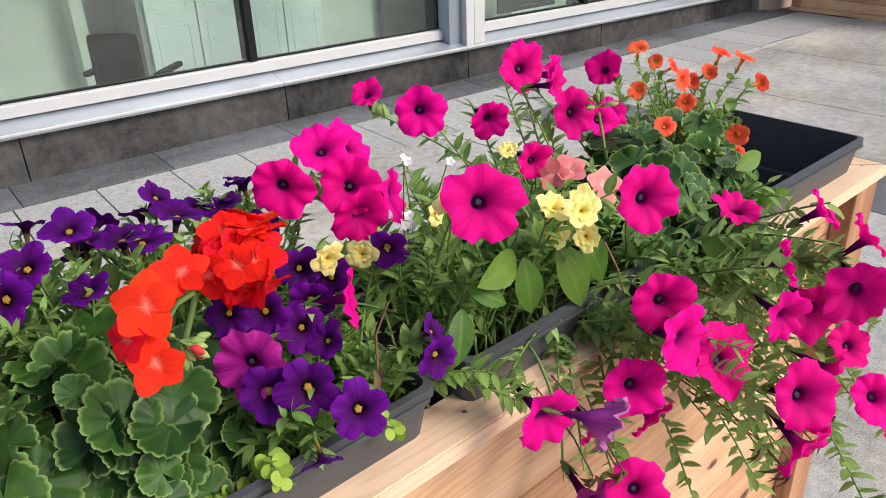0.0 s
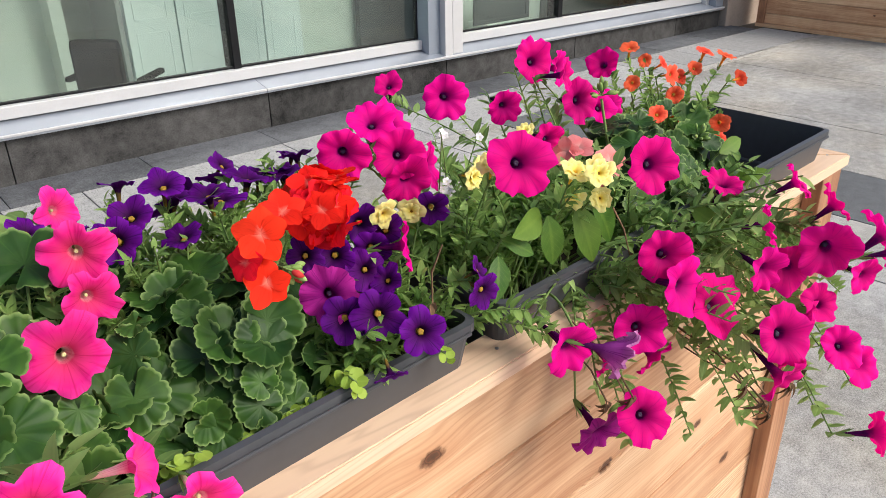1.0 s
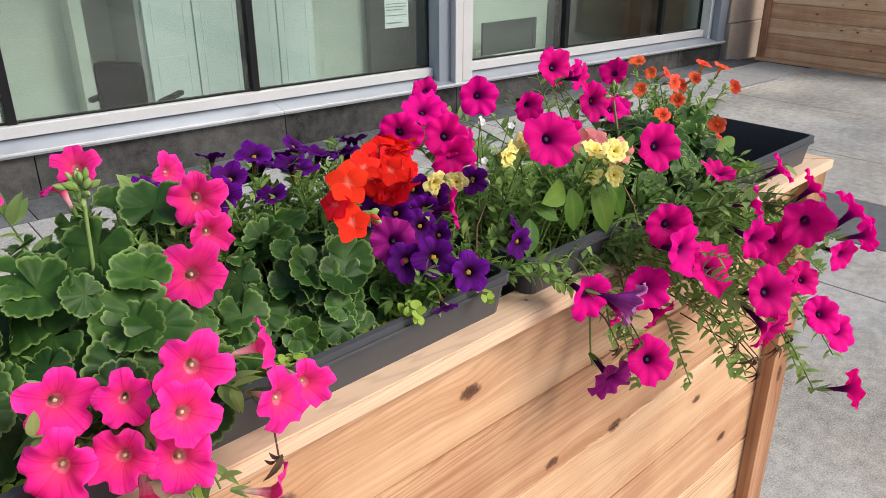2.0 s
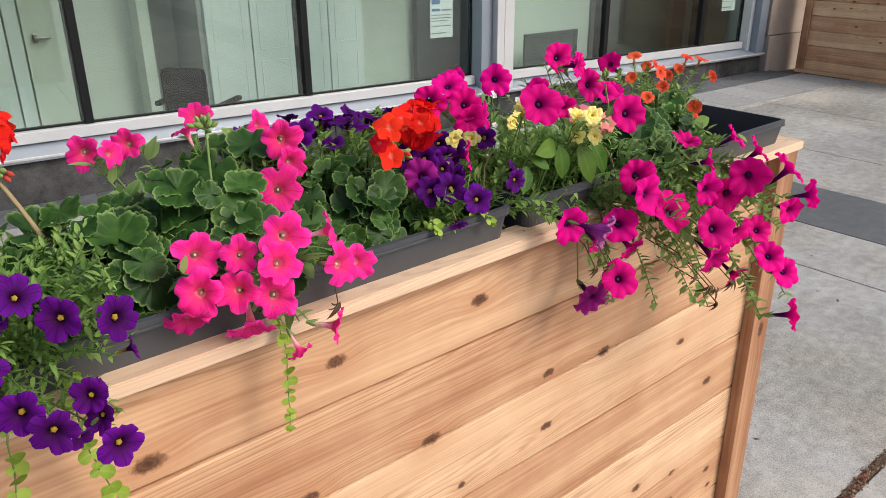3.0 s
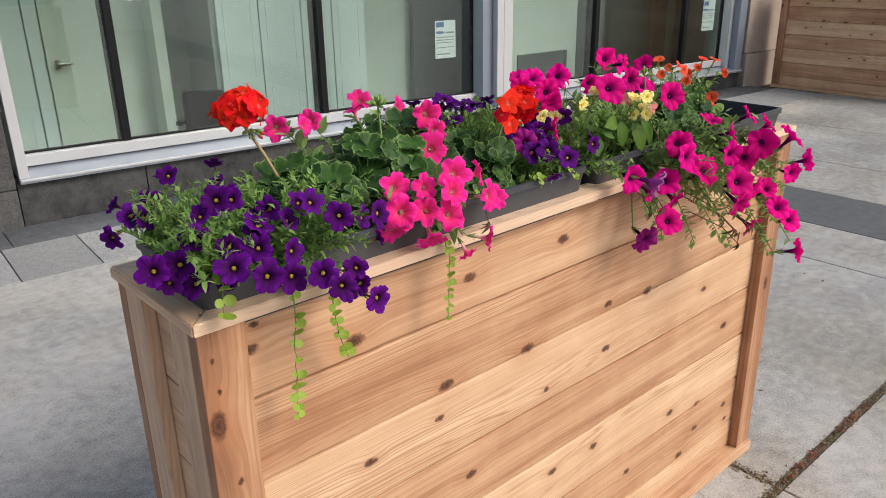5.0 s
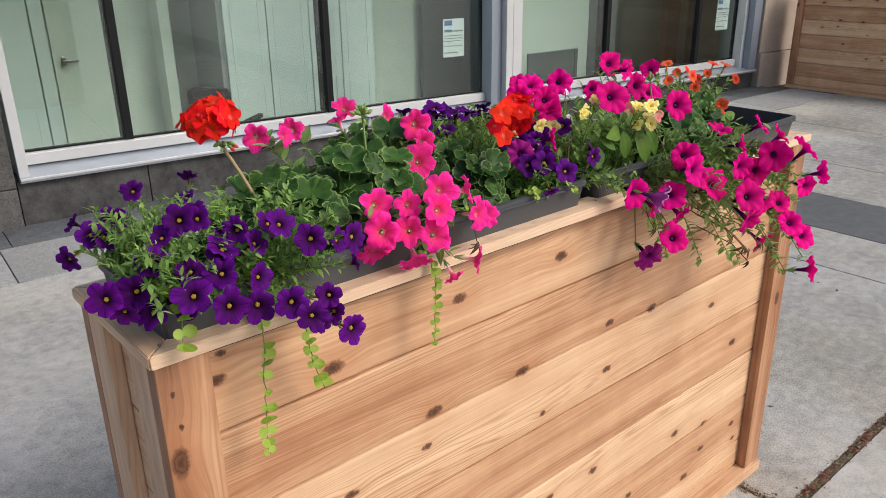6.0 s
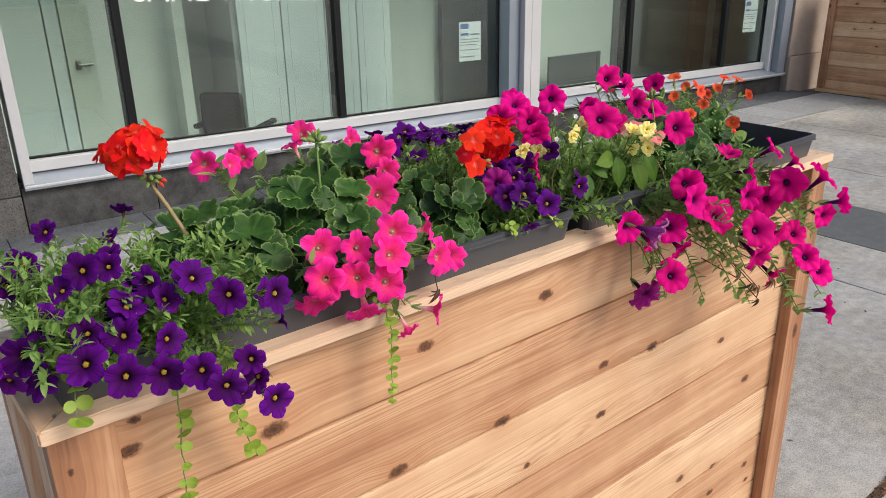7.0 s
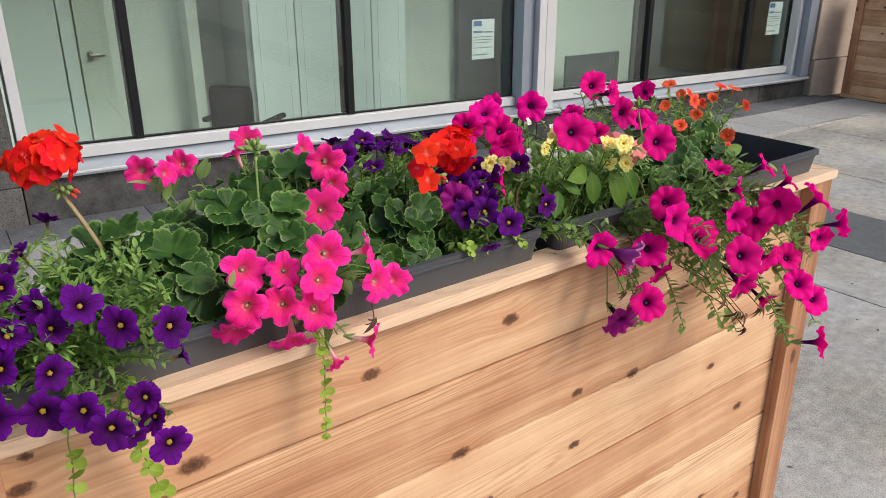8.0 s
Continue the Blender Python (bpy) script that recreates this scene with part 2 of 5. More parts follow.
CEDAR_END = cedar("cedar_cap_end", across=True, pale=0.08, bleach=0.18)
CEDAR_SIDE = cedar("cedar_side_trim", upright=True, pale=0.05, bleach=0.25)
PLASTIC = painted("charcoal_plastic", (0.052, 0.055, 0.062), 0.42, vary=0.15)
SOIL = speckled("potting_soil", (0.012, 0.009, 0.007), (0.06, 0.042, 0.03), 160, 0.95, bump_by=0.8)
CONCRETE = speckled("concrete", (0.185, 0.182, 0.175), (0.505, 0.498, 0.482), 170, 0.9, spot=55, stain=0.60, specks=0.14, fine=0.65, warm=(1.02, 0.94, 0.80))
ASPHALT = speckled("asphalt_band", (0.085, 0.09, 0.095), (0.17, 0.175, 0.18), 150, 0.85, stain=0.3)
GRANITE = speckled("pale_granite", (0.25, 0.25, 0.25), (0.50, 0.50, 0.49), 200, 0.75, spot=85, stain=0.12)
SLATE = speckled("dark_paving", (0.050, 0.053, 0.058), (0.150, 0.156, 0.166), 100, 0.75, stain=0.75, fine=0.7)
BASE_STONE = speckled("dark_granite", (0.010, 0.010, 0.0102), (0.088, 0.0873, 0.0865), 130, 0.6, spot=160, stain=0.95, specks=0.25, gloss=0.15, fine=0.35)
ROUGH_STONE = speckled("rough_granite", (0.03, 0.03, 0.03), (0.13, 0.125, 0.12), 130, 0.85, spot=90, stain=0.4)
TAN_STONE = speckled("tan_stone", (0.19, 0.145, 0.115), (0.34, 0.275, 0.225), 70, 0.9, stain=0.6)
CRUMBS = leafy("joint_crumbs", (0.05, 0.035, 0.022), (0.42, 0.33, 0.21), 0.85, 0.05)
RUST_CRUMBS = leafy("russet_crumbs", (0.13, 0.035, 0.022), (0.36, 0.12, 0.08), 0.85, 0.05)
DIRT = speckled("joint_dirt", (0.035, 0.03, 0.023), (0.17, 0.14, 0.10), 140, 0.95, bump_by=0.8)
ALU = painted("pale_aluminium", (0.50, 0.505, 0.52), 0.38, 0.25, vary=0.05)
# frame aluminium with the recess's shade and bluish reflection put into its colour
ALU_SHADED = painted("shaded_aluminium", (0.22, 0.25, 0.30), 0.4, 0.3, vary=0.05)
SILL = painted("sill_metal", (0.27, 0.30, 0.345), 0.36, 0.4, vary=0.06)
BRONZE = painted("dark_mullion", (0.008, 0.0085, 0.010), 0.5, vary=0.2, gloss=0.15)
GLASS = pane_glass("window_glass", (0.80, 0.86, 0.83))
ROOM_PAINT = painted("room_paint", (0.60, 0.66, 0.60), 0.7, vary=0.05)
ROOM_GREY = painted("room_grey", (0.27, 0.29, 0.285), 0.7, vary=0.08)
ROOM_WHITE = painted("cabinet_paint", (0.64, 0.72, 0.71), 0.5, vary=0.04)
ROOM_DARK = painted("room_dark", (0.09, 0.10, 0.105), 0.6, vary=0.1)
ROOM_FLOOR = painted("room_floor", (0.30, 0.30, 0.28), 0.5, vary=0.1)
BLACK = painted("black_plastic", (0.010, 0.011, 0.012), 0.7, vary=0.2, gloss=0.15)
STEEL = painted("brushed_steel", (0.35, 0.35, 0.36), 0.3, 0.9)
PAPER = painted("notice_paper", (0.74, 0.77, 0.80), 0.8, vary=0.03)
INK = painted("blue_ink", (0.10, 0.19, 0.40), 0.8)
WHITE_INK = painted("white_lettering", (0.85, 0.87, 0.87), 0.7)
ROOM_MID = painted("room_mid", (0.36, 0.38, 0.35), 0.7, vary=0.08)
BARK_RED = painted("russet_post", (0.15, 0.10, 0.08), 0.7, vary=0.2)

STEM = leafy("green_stem", (0.09, 0.16, 0.04), (0.22, 0.32, 0.10), 0.6, 0.1)
STEM_TAN = leafy("tan_stem", (0.26, 0.19, 0.09), (0.42, 0.32, 0.18), 0.6, 0.05)
PETUNIA_LEAF = leafy("petunia_leaf", (0.10, 0.21, 0.05), (0.38, 0.54, 0.18), 0.6, 0.42)
CALI_LEAF = leafy("calibrachoa_leaf", (0.085, 0.19, 0.035), (0.36, 0.53, 0.15), 0.6, 0.42)
BROAD_LEAF = leafy("broad_leaf", (0.040, 0.115, 0.014), (0.17, 0.28, 0.045), 0.5, 0.3, side_veins=True)
GERANIUM_LEAF = leafy("geranium_leaf", (0.007, 0.030, 0.006), (0.050, 0.120, 0.017), 0.5, 0.15, edge=(0.30, 0.44, 0.14), zone=(0.012, 0.048, 0.010))
JENNY_LEAF = leafy("creeping_jenny_leaf", (0.21, 0.34, 0.035), (0.38, 0.52, 0.085), 0.5, 0.35)
DRY = leafy("withered_leaf", (0.05, 0.03, 0.02), (0.22, 0.13, 0.07), 0.8, 0.1)
BUD = leafy("bud_green", (0.16, 0.28, 0.06), (0.36, 0.48, 0.16), 0.55, 0.2)
MAGENTA = petal("magenta_petal", [(0.05, (0.02, 0.0, 0.03)), (0.15, (0.07, 0.0, 0.08)), (0.25, (0.48, 0.001, 0.17)), (0.6, (0.78, 0.001, 0.23)), (1.0, (0.86, 0.002, 0.29))], (0.42, 0.0, 0.15), 0.4)
PINK = petal("hot_pink_petal", [(0.06, (0.50, 0.52, 0.28)), (0.12, (0.88, 0.50, 0.52)), (0.22, (0.84, 0.055, 0.20)), (0.7, (0.90, 0.018, 0.28)), (1.0, (0.94, 0.050, 0.38))], (0.60, 0.002, 0.09), 0.5)
PURPLE = petal("purple_petal", [(0.05, (0.30, 0.20, 0.02)), (0.15, (0.015, 0.0, 0.02)), (0.34, (0.050, 0.001, 0.075)), (1.0, (0.125, 0.002, 0.24))], (0.015, 0.0, 0.04), 0.6, through_by=0.25)
RED = petal("scarlet_petal", [(0.0, (0.85, 0.20, 0.16)), (0.22, (0.80, 0.010, 0.010)), (1.0, (0.92, 0.014, 0.012))], (0.55, 0.003, 0.004), 0.5, through_by=0.28)
SALMON = petal("salmon_petal", [(0.0, (0.80, 0.45, 0.40)), (0.4, (0.88, 0.25, 0.25)), (1.0, (0.90, 0.33, 0.33))], (0.7, 0.1, 0.1), 0.3)
YELLOW = petal("pale_yellow_petal", [(0.1, (0.85, 0.55, 0.05)), (0.28, (0.95, 0.80, 0.18)), (1.0, (0.97, 0.89, 0.38))], (0.85, 0.65, 0.15), 0.2)
ORANGE = petal("orange_red_petal", [(0.08, (0.75, 0.36, 0.04)), (0.25, (0.80, 0.07, 0.03)), (1.0, (0.95, 0.16, 0.08))], (0.55, 0.015, 0.01), 0.4)
LILAC = petal("faded_lilac_petal", [(0.1, (0.07, 0.0, 0.09)), (0.5, (0.40, 0.06, 0.38)), (1.0, (0.70, 0.27, 0.62))], (0.12, 0.0, 0.12), 0.6)
FADING = petal("fading_magenta_petal", [(0.08, (0.05, 0.0, 0.06)), (0.25, (0.22, 0.003, 0.16)), (1.0, (0.46, 0.02, 0.30))], (0.12, 0.0, 0.10), 0.6)
WHITE = petal("white_petal", [(0.0, (0.75, 0.72, 0.40)), (0.2, (0.82, 0.82, 0.84)), (1.0, (0.86, 0.86, 0.88))], (0.7, 0.7, 0.75), 0.15)
EYE_YELLOW = painted("yellow_eye", (0.30, 0.17, 0.010), 0.7)
EYE_DARK = painted("dark_throat", (0.018, 0.002, 0.03), 0.7)
EYE_PALE = painted("pale_throat", (0.48, 0.46, 0.22), 0.7)


# ---- mesh helpers ----
def mesh_of(name, verts, faces, material, uvs=None, smooth=True):
    me = bpy.data.meshes.new(name)
    me.from_pydata([tuple(v) for v in verts], [], faces)
    if uvs is not None:
        layer = me.uv_layers.new(name="UVMap")
        for loop in me.loops:
            layer.data[loop.index].uv = uvs[loop.vertex_index]
    me.materials.append(material)
    if smooth:
        me.polygons.foreach_set("use_smooth", [True] * len(me.polygons))
    me.update()
    return me


def put(name, me, parent=None, m=None, label="", kind=""):
    ob = new(name, me)
    if parent:
        ob.parent = parent
    if m is not None:
        ob.matrix_basis = m
    return tagged(ob, label=label, kind=kind)


def part(name, bm, material, parent=None, label="", kind=""):
    me = bpy.data.meshes.new(name)
    bmesh.ops.recalc_face_normals(bm, faces=bm.faces)
    bm.to_mesh(me)
    bm.free()
    me.materials.append(material)
    return put(name, me, parent, None, label, kind)


def box(x0, x1, y0, y1, z0, z1, bevel=0.0, place=None, bm=None):
    """A box, its edges bevelled, carried to its place by a function of its corners."""
    bm = bm or bmesh.new()
    made = bmesh.ops.create_cube(bm, size=1.0)["verts"]
    for v in made:
        v.co = Vector(((x0 + x1) / 2 + v.co.x * (x1 - x0), (y0 + y1) / 2 + v.co.y * (y1 - y0), (z0 + z1) / 2 + v.co.z * (z1 - z0)))
    if bevel:
        edges = list({e for v in made for e in v.link_edges})
        bmesh.ops.bevel(bm, geom=edges, offset=bevel, segments=2, affect="EDGES", profile=0.6)
    if place:
        for v in bm.verts:
            v.co = Vector(place(*v.co))
    return bm


def extrude(profile, x0, x1, place=None):
    """A profile of (y, z) points drawn out along x."""
    bm = bmesh.new()
    a = [bm.verts.new((x0, y, z)) for y, z in profile]
    b = [bm.verts.new((x1, y, z)) for y, z in profile]
    n = len(profile)
    bm.faces.new(a), bm.faces.new(b[::-1])
    for i in range(n):
        bm.faces.new((a[i], b[i], b[(i + 1) % n], a[(i + 1) % n]))
    if place:
        for v in bm.verts:
            v.co = Vector(place(*v.co))
    return bm


def thing(name, label, category, group="", at=(0, 0, 0)):
    ob = new(name)
    ob.location = at
    ob.empty_display_size = 0.1
    return tagged(ob, label, category, group)


# ---- the building's own frame: u along the wall, v into it; the sill falls slightly along u ----
WALL_TURN = radians(-4.3)
CU, SU = math.cos(WALL_TURN), math.sin(WALL_TURN)


def wall_at(u, v, z):
    return (u * CU - v * SU, 4.07 + u * SU + v * CU, z - 0.0125 * u)


def ground_at(u, v, z):
    return (u * CU - v * SU, 4.07 + u * SU + v * CU, z)


def inside_at(u, v, z):
    return (u * CU - v * SU, 4.07 + u * SU + v * CU, z)


# ---- ground ----
def slab(parent, name, x0, x1, y0, y1, material, place=None, top=0.0, gap=0.004, thick=0.03, bevel=0.004):
    return part(name, box(x0 + gap, x1 - gap, y0 + gap, y1 - gap, top - thick, top, bevel, place), material, parent)


# one sheet to the horizon, open where the sunken room lies
gm = bmesh.new()
rim = [gm.verts.new((x, y, -0.026)) for x, y in ((-400, -400), (400, -400), (400, 400), (-400, 400))]
pit = [gm.verts.new((*ground_at(u, v, 0)[:2], -0.026)) for u, v in ((-1.19, 0.29), (10.59, 0.29), (10.59, 3.99), (-1.19, 3.99))]
for i in range(4):
    j = (i + 1) % 4
    gm.faces.new((rim[i], rim[j], pit[j], pit[i]))
ground = tagged(part("ground", gm, DIRT), "dark dirt bed under the pavement", "ground", kind="structure")

pavement = tagged(new("pavement"), "pale grey broom-finished concrete slabs with stained joints", "pavement", kind="structure")


def to_pavers(x, y, z):
    """Slabs that end along the slanting edge of the granite pavers."""
    return (x, y - 0.0752 * x if y > 2.8 else y, z)


XS = [-30, -12, -6, -3.2, 0.75, 2.655, 3.21]
for x0, x1 in zip(XS, XS[1:]):
    slab(pavement, "concrete_slab", x0, x1, -0.182, 3.134, CONCRETE, to_pavers)
    slab(pavement, "concrete_slab", x0, x1, -3.2, -0.206, CONCRETE)
    slab(pavement, "concrete_slab", x0, x1, -9, -3.2, CONCRETE)
slab(pavement, "asphalt_strip", 3.21, 3.86, -9, 3.134, ASPHALT, to_pavers)
for x0, x1 in ((3.86, 4.66), (4.66, 5.9), (5.9, 7.6), (7.6, 12), (12, 30)):
    for y0, y1 in ((-9, -3.2), (-3.2, -0.2), (-0.2, 2.62)):
        slab(pavement, "concrete_slab", x0, x1, y0, y1, CONCRETE)
    slab(pavement, "concrete_slab", x0, x1, 2.62, 3.134, CONCRETE, to_pavers) if x1 < 8 else None
slab(pavement, "concrete_slab", -30, 30, -60, -9, CONCRETE)
for i in range(42):
    u = -9.19 + i * 0.40
    slab(pavement, "granite_paver", u, u + 0.40, -0.93, -0.36, GRANITE, ground_at, 0.002, 0.003, 0.028)
for i in range(22):
    u = -9.68 + i * 0.78
    slab(pavement, "edging_stone", u, u + 0.78, -0.36, -0.004, SLATE, ground_at, 0.004, 0.002, 0.03)

slab(pavement, "joint_filler", -6, 3.2, -0.205, -0.183, DIRT, None, -0.004, 0.0, 0.02, 0.0)

# debris and moss in the open joint beside the planter
rng = random.Random(5)
V, F = [], []
for i in range(5200):
    x = rng.uniform(0.55, 2.6) if i % 5 else rng.uniform(0.6, 0.95)
    y = -0.195 + rng.gauss(0, 0.011) if i % 5 else rng.uniform(-0.2, 0.0) * 0.9
    if i % 5 == 0:
        x = 0.752 + rng.gauss(0, 0.012)
    s = rng.uniform(0.002, 0.007)
    c = Vector((x, y, -0.006 + rng.uniform(0, 0.009)))
    k = len(V)
    V += [c + Vector((rng.uniform(-s, s), rng.uniform(-s, s), rng.uniform(-s, s) * 0.6)) for _ in range(4)]
    F += [(k, k + 1, k + 2), (k, k + 2, k + 3), (k, k + 3, k + 1), (k + 1, k + 3, k + 2)]
joint_debris = tagged(put("joint_debris", mesh_of("joint_debris", V, F, CRUMBS, smooth=False)), "dry leaf crumbs and dirt in the pavement joint", "debris", kind="stuff")
V, F = [], []
for i in range(380):
    x = rng.choice((0.83, 0.98, 1.25, 1.33, 1.75, 2.2)) + rng.gauss(0, 0.05)
    c = Vector((x, -0.195 + rng.gauss(0, 0.009), 0.001 + rng.uniform(0, 0.006)))
    k, s = len(V), rng.uniform(0.002, 0.008)
    V += [c + Vector((rng.uniform(-s, s), rng.uniform(-s, s), rng.uniform(-s, s) * 0.5)) for _ in range(4)]
    F += [(k, k + 1, k + 2), (k, k + 2, k + 3), (k, k + 3, k + 1), (k + 1, k + 3, k + 2)]
tagged(put("leaf_crumbs", mesh_of("leaf_crumbs", V, F, RUST_CRUMBS, smooth=False)), "russet crumbled leaves caught in the pavement joint", "debris", kind="stuff")
V, F = [], []
for i in range(70):
    c = Vector((rng.uniform(-3.0, -0.95), rng.uniform(0.0, 2.9), 0.003)) if i % 3 else Vector((rng.uniform(0.95, 2.9), rng.uniform(-0.1, 2.6), 0.003))
    k, s, a = len(V), rng.uniform(0.003, 0.012), rng.uniform(0, 6.28)
    d, e = Vector((math.cos(a), math.sin(a), 0)) * s, Vector((-math.sin(a), math.cos(a), 0)) * s * 0.35
    V += [c - d, c + e, c + d, c - e, c + Vector((0, 0, 0.004))]
    F += [(k, k + 1, k + 4), (k + 1, k + 2, k + 4), (k + 2, k + 3, k + 4), (k + 3, k, k + 4), (k, k + 3, k + 2, k + 1)]
tagged(put("ground_scraps", mesh_of("ground_scraps", V, F, DRY, smooth=False)), "scattered dark plant scraps lying on the concrete", "debris", kind="stuff")
V, F = [], []
for i in range(420):
    x, y = (rng.gauss(0.80, 0.06) if i % 3 else rng.choice((1.12, 1.5, 1.95)) + rng.gauss(0, 0.07)), -0.195 + rng.gauss(0, 0.014)
    h, a = rng.uniform(0.006, 0.02), rng.uniform(0, 6.28)
    k = len(V)
    V += [(x, y, -0.015), (x + 0.003 * math.cos(a), y + 0.003 * math.sin(a), -0.015), (x + h * 0.5 * math.cos(a + 1), y + h * 0.5 * math.sin(a + 1), -0.012 + h)]
    F.append((k, k + 1, k + 2))
moss = tagged(put("moss", mesh_of("moss", V, F, CALI_LEAF)), "small green moss tuft growing in the pavement joint", "moss", kind="stuff")

# ---- facade ----
wall_north = tagged(new("wall_north"), "dark polished granite base course under a shopfront", "wall", kind="structure")
part("backing", box(-0.19, 7.36, 0.03, 0.30, -0.4, 0.30, 0, wall_at), BASE_STONE, wall_north)
JOINTS = [-0.19, 0.575, 2.14, 3.655, 5.12, 6.6, 7.36]
for a, b in zip(JOINTS, JOINTS[1:]):
    part("granite_panel", box(a + 0.003, b - 0.003, 0.0, 0.029, -0.3, 0.268, 0.003, wall_at), BASE_STONE, wall_north)
wall_pier = tagged(new("wall_pier"), "rough dark grey granite pier beside the window", "wall", kind="structure")
for z0, z1 in ((-0.3, 0.235), (0.24, 0.98), (0.985, 1.75), (1.755, 2.7), (2.705, 4.2)):
    part("stone_block", box(-9, -0.196, -0.03, 0.3, z0, z1, 0.006, wall_at), ROUGH_STONE, wall_pier)
wall_header = tagged(part("wall_header", box(-0.19, 7.36, -0.02, 0.3, 2.75, 4.2, 0.006, wall_at), ROUGH_STONE), "grey stone wall over the windows", "wall", kind="structure")
wall_east = tagged(new("wall_east"), "weathered tan stone wall with a grey plinth", "wall", kind="structure")
part("stone_block", box(7.37, 30, -0.05, 0.3, 0.47, 4.2, 0.01, wall_at), TAN_STONE, wall_east)
part("plinth", box(7.37, 30, -0.075, 0.3, -0.2, 0.465, 0.012, wall_at), TAN_STONE, wall_east)

sill = tagged(new("window_sill"), "sloping pale metal window sill with a bright nose", "window sill", kind="structure")
PROFILE = [(0.20, 0.338), (0.13, 0.334), (-0.045, 0.296), (-0.05, 0.290), (-0.05, 0.270), (-0.04, 0.266), (0.20, 0.266)]
for a, b in ((-0.17, 2.11), (2.113, 7.35)):
    part("flashing", extrude(PROFILE, a, b, wall_at), SILL, sill)
for a, b in ((-0.17, 2.11), (2.113, 7.35)):
    part("nose", box(a, b, -0.056, -0.046, 0.282, 0.297, 0.003, wall_at), ALU, sill)


def window(name, label, left, right, mullions):
    """A shopfront window: jambs, rails, dark mullions and one pane in each bay."""
    w = tagged(new(name), label, "window", kind="structure")
    part("bottom_rail", box(left, right, 0.10, 0.20, 0.339, 0.407, 0.004, wall_at), ALU, w)
    part("top_rail", box(left, right, 0.10, 0.20, 2.66, 2.75, 0.004, wall_at), ALU, w)
    edges = [left] + list(mullions) + [right]
    for m in mullions:
        part("mullion", box(m - 0.026, m + 0.026, 0.135, 0.27, 0.405, 2.66, 0.004, wall_at), BRONZE, w)
    for m in (left, right):
        part("gasket", box(m - 0.010, m + 0.010, 0.15, 0.19, 0.405, 2.66, 0.002, wall_at), BRONZE, w)
    for a, b in zip(edges, edges[1:]):
        part("glazing_bead", box(a + 0.02, b - 0.02, 0.150, 0.185, 0.407, 0.419, 0.002, wall_at), BRONZE, w)
        p = part("pane", box(a + 0.012, b - 0.012, 0.162, 0.168, 0.41, 2.66, 0, wall_at), GLASS, w, "clear reflecting glass")
        p.visible_shadow = False
    return w


window_1 = window("window_1", "wide shopfront window with dark mullions and pale frame", -0.112, 3.50, (0.53, 2.02))
window_2 = window("window_2", "second shopfront window with dark mullions and pale frame", 3.80, 7.16, (5.06, 6.47))
part("left_jamb", box(-0.17, -0.113, -0.03, 0.20, 0.298, 2.75, 0.004, wall_at), ALU, window_1)
# both reveals take the darker, bluer frame colour as painted shade
part("reveal", box(3.50, 3.612, 0.02, 0.20, 0.30, 2.75, 0.002, wall_at), ALU_SHADED, window_1, "side of the window recess, its shade and reflection coloured grey-blue")
part("pilaster", box(3.612, 3.685, -0.04, 0.20, 0.285, 2.75, 0.005, wall_at), ALU, window_1)
part("pilaster", box(3.695, 3.795, -0.03, 0.20, 0.30, 2.75, 0.005, wall_at), ALU, window_2)
part("right_jamb", box(7.16, 7.215, 0.05, 0.20, 0.30, 2.75, 0.004, wall_at), ALU, window_2)
part("reveal", box(7.215, 7.35, -0.03, 0.20, 0.30, 2.75, 0.004, wall_at), ALU_SHADED, window_2, "side of the window recess, its shade and reflection coloured grey-blue")


def notice(u, z0, z1, w):
    n = thing("paper_notice", "white printed paper notice with blue headings taped inside the glass", "notice", "notices")
    part("sheet", box(u, u + w, 0.172, 0.174, z0, z1, 0, wall_at), PAPER, n)
    h = z1 - z0
    for a, b, c, d, m in ((0.06, 0.42, 0.83, 0.96, INK), (0.06, 0.42, 0.66, 0.72, INK), (0.5, 0.94, 0.66, 0.70, ROOM_GREY), (0.06, 0.9, 0.55, 0.57, ROOM_GREY),
                          (0.06, 0.9, 0.48, 0.50, ROOM_GREY), (0.06, 0.8, 0.41, 0.43, ROOM_GREY), (0.06, 0.9, 0.28, 0.30, ROOM_GREY), (0.06, 0.7, 0.10, 0.13, ROOM_GREY)):
        part("print_bar", box(u + a * w, u + b * w, 0.169, 0.1715, z0 + c * h, z0 + d * h, 0, wall_at), m, n)
    return n


notice(3.11, 0.725, 1.03, 0.215)
notice(6.81, 0.735, 1.06, 0.22)
curve = bpy.data.curves.new("lettering", "FONT")
curve.body, curve.size, curve.extrude = "SANDWICHES", 0.20, 0.0008
lettering = tagged(new("window_lettering", curve), "white painted capitals across the window glass", "lettering")
curve.materials.append(WHITE_INK)
lettering.matrix_world = Matrix.Translation(wall_at(0.64, 0.158, 1.281)) @ pose(0, 0, 0, 90, 0, -4.3) @ Matrix.Rotation(radians(-2.4), 4, "Z")

# ---- the room behind the glass ----
FZ = -0.45
room_floor = tagged(part("room_floor", box(-1.2, 10.6, 0.31, 4.0, FZ - 0.1, FZ, 0, inside_at), ROOM_FLOOR), "plain grey floor of the room", "floor", kind="structure")
room_ceiling = tagged(part("room_ceiling", box(-1.2, 10.6, 0.31, 4.0, 2.7, 2.8, 0, inside_at), ROOM_PAINT), "plain painted ceiling of the room", "ceiling", kind="structure")
room_wall = tagged(new("room_wall"), "pale green painted room walls", "wall", kind="structure")
part("back_wall", box(-1.2, 10.6, 2.62, 2.75, FZ, 2.7, 0, inside_at), ROOM_PAINT, room_wall)
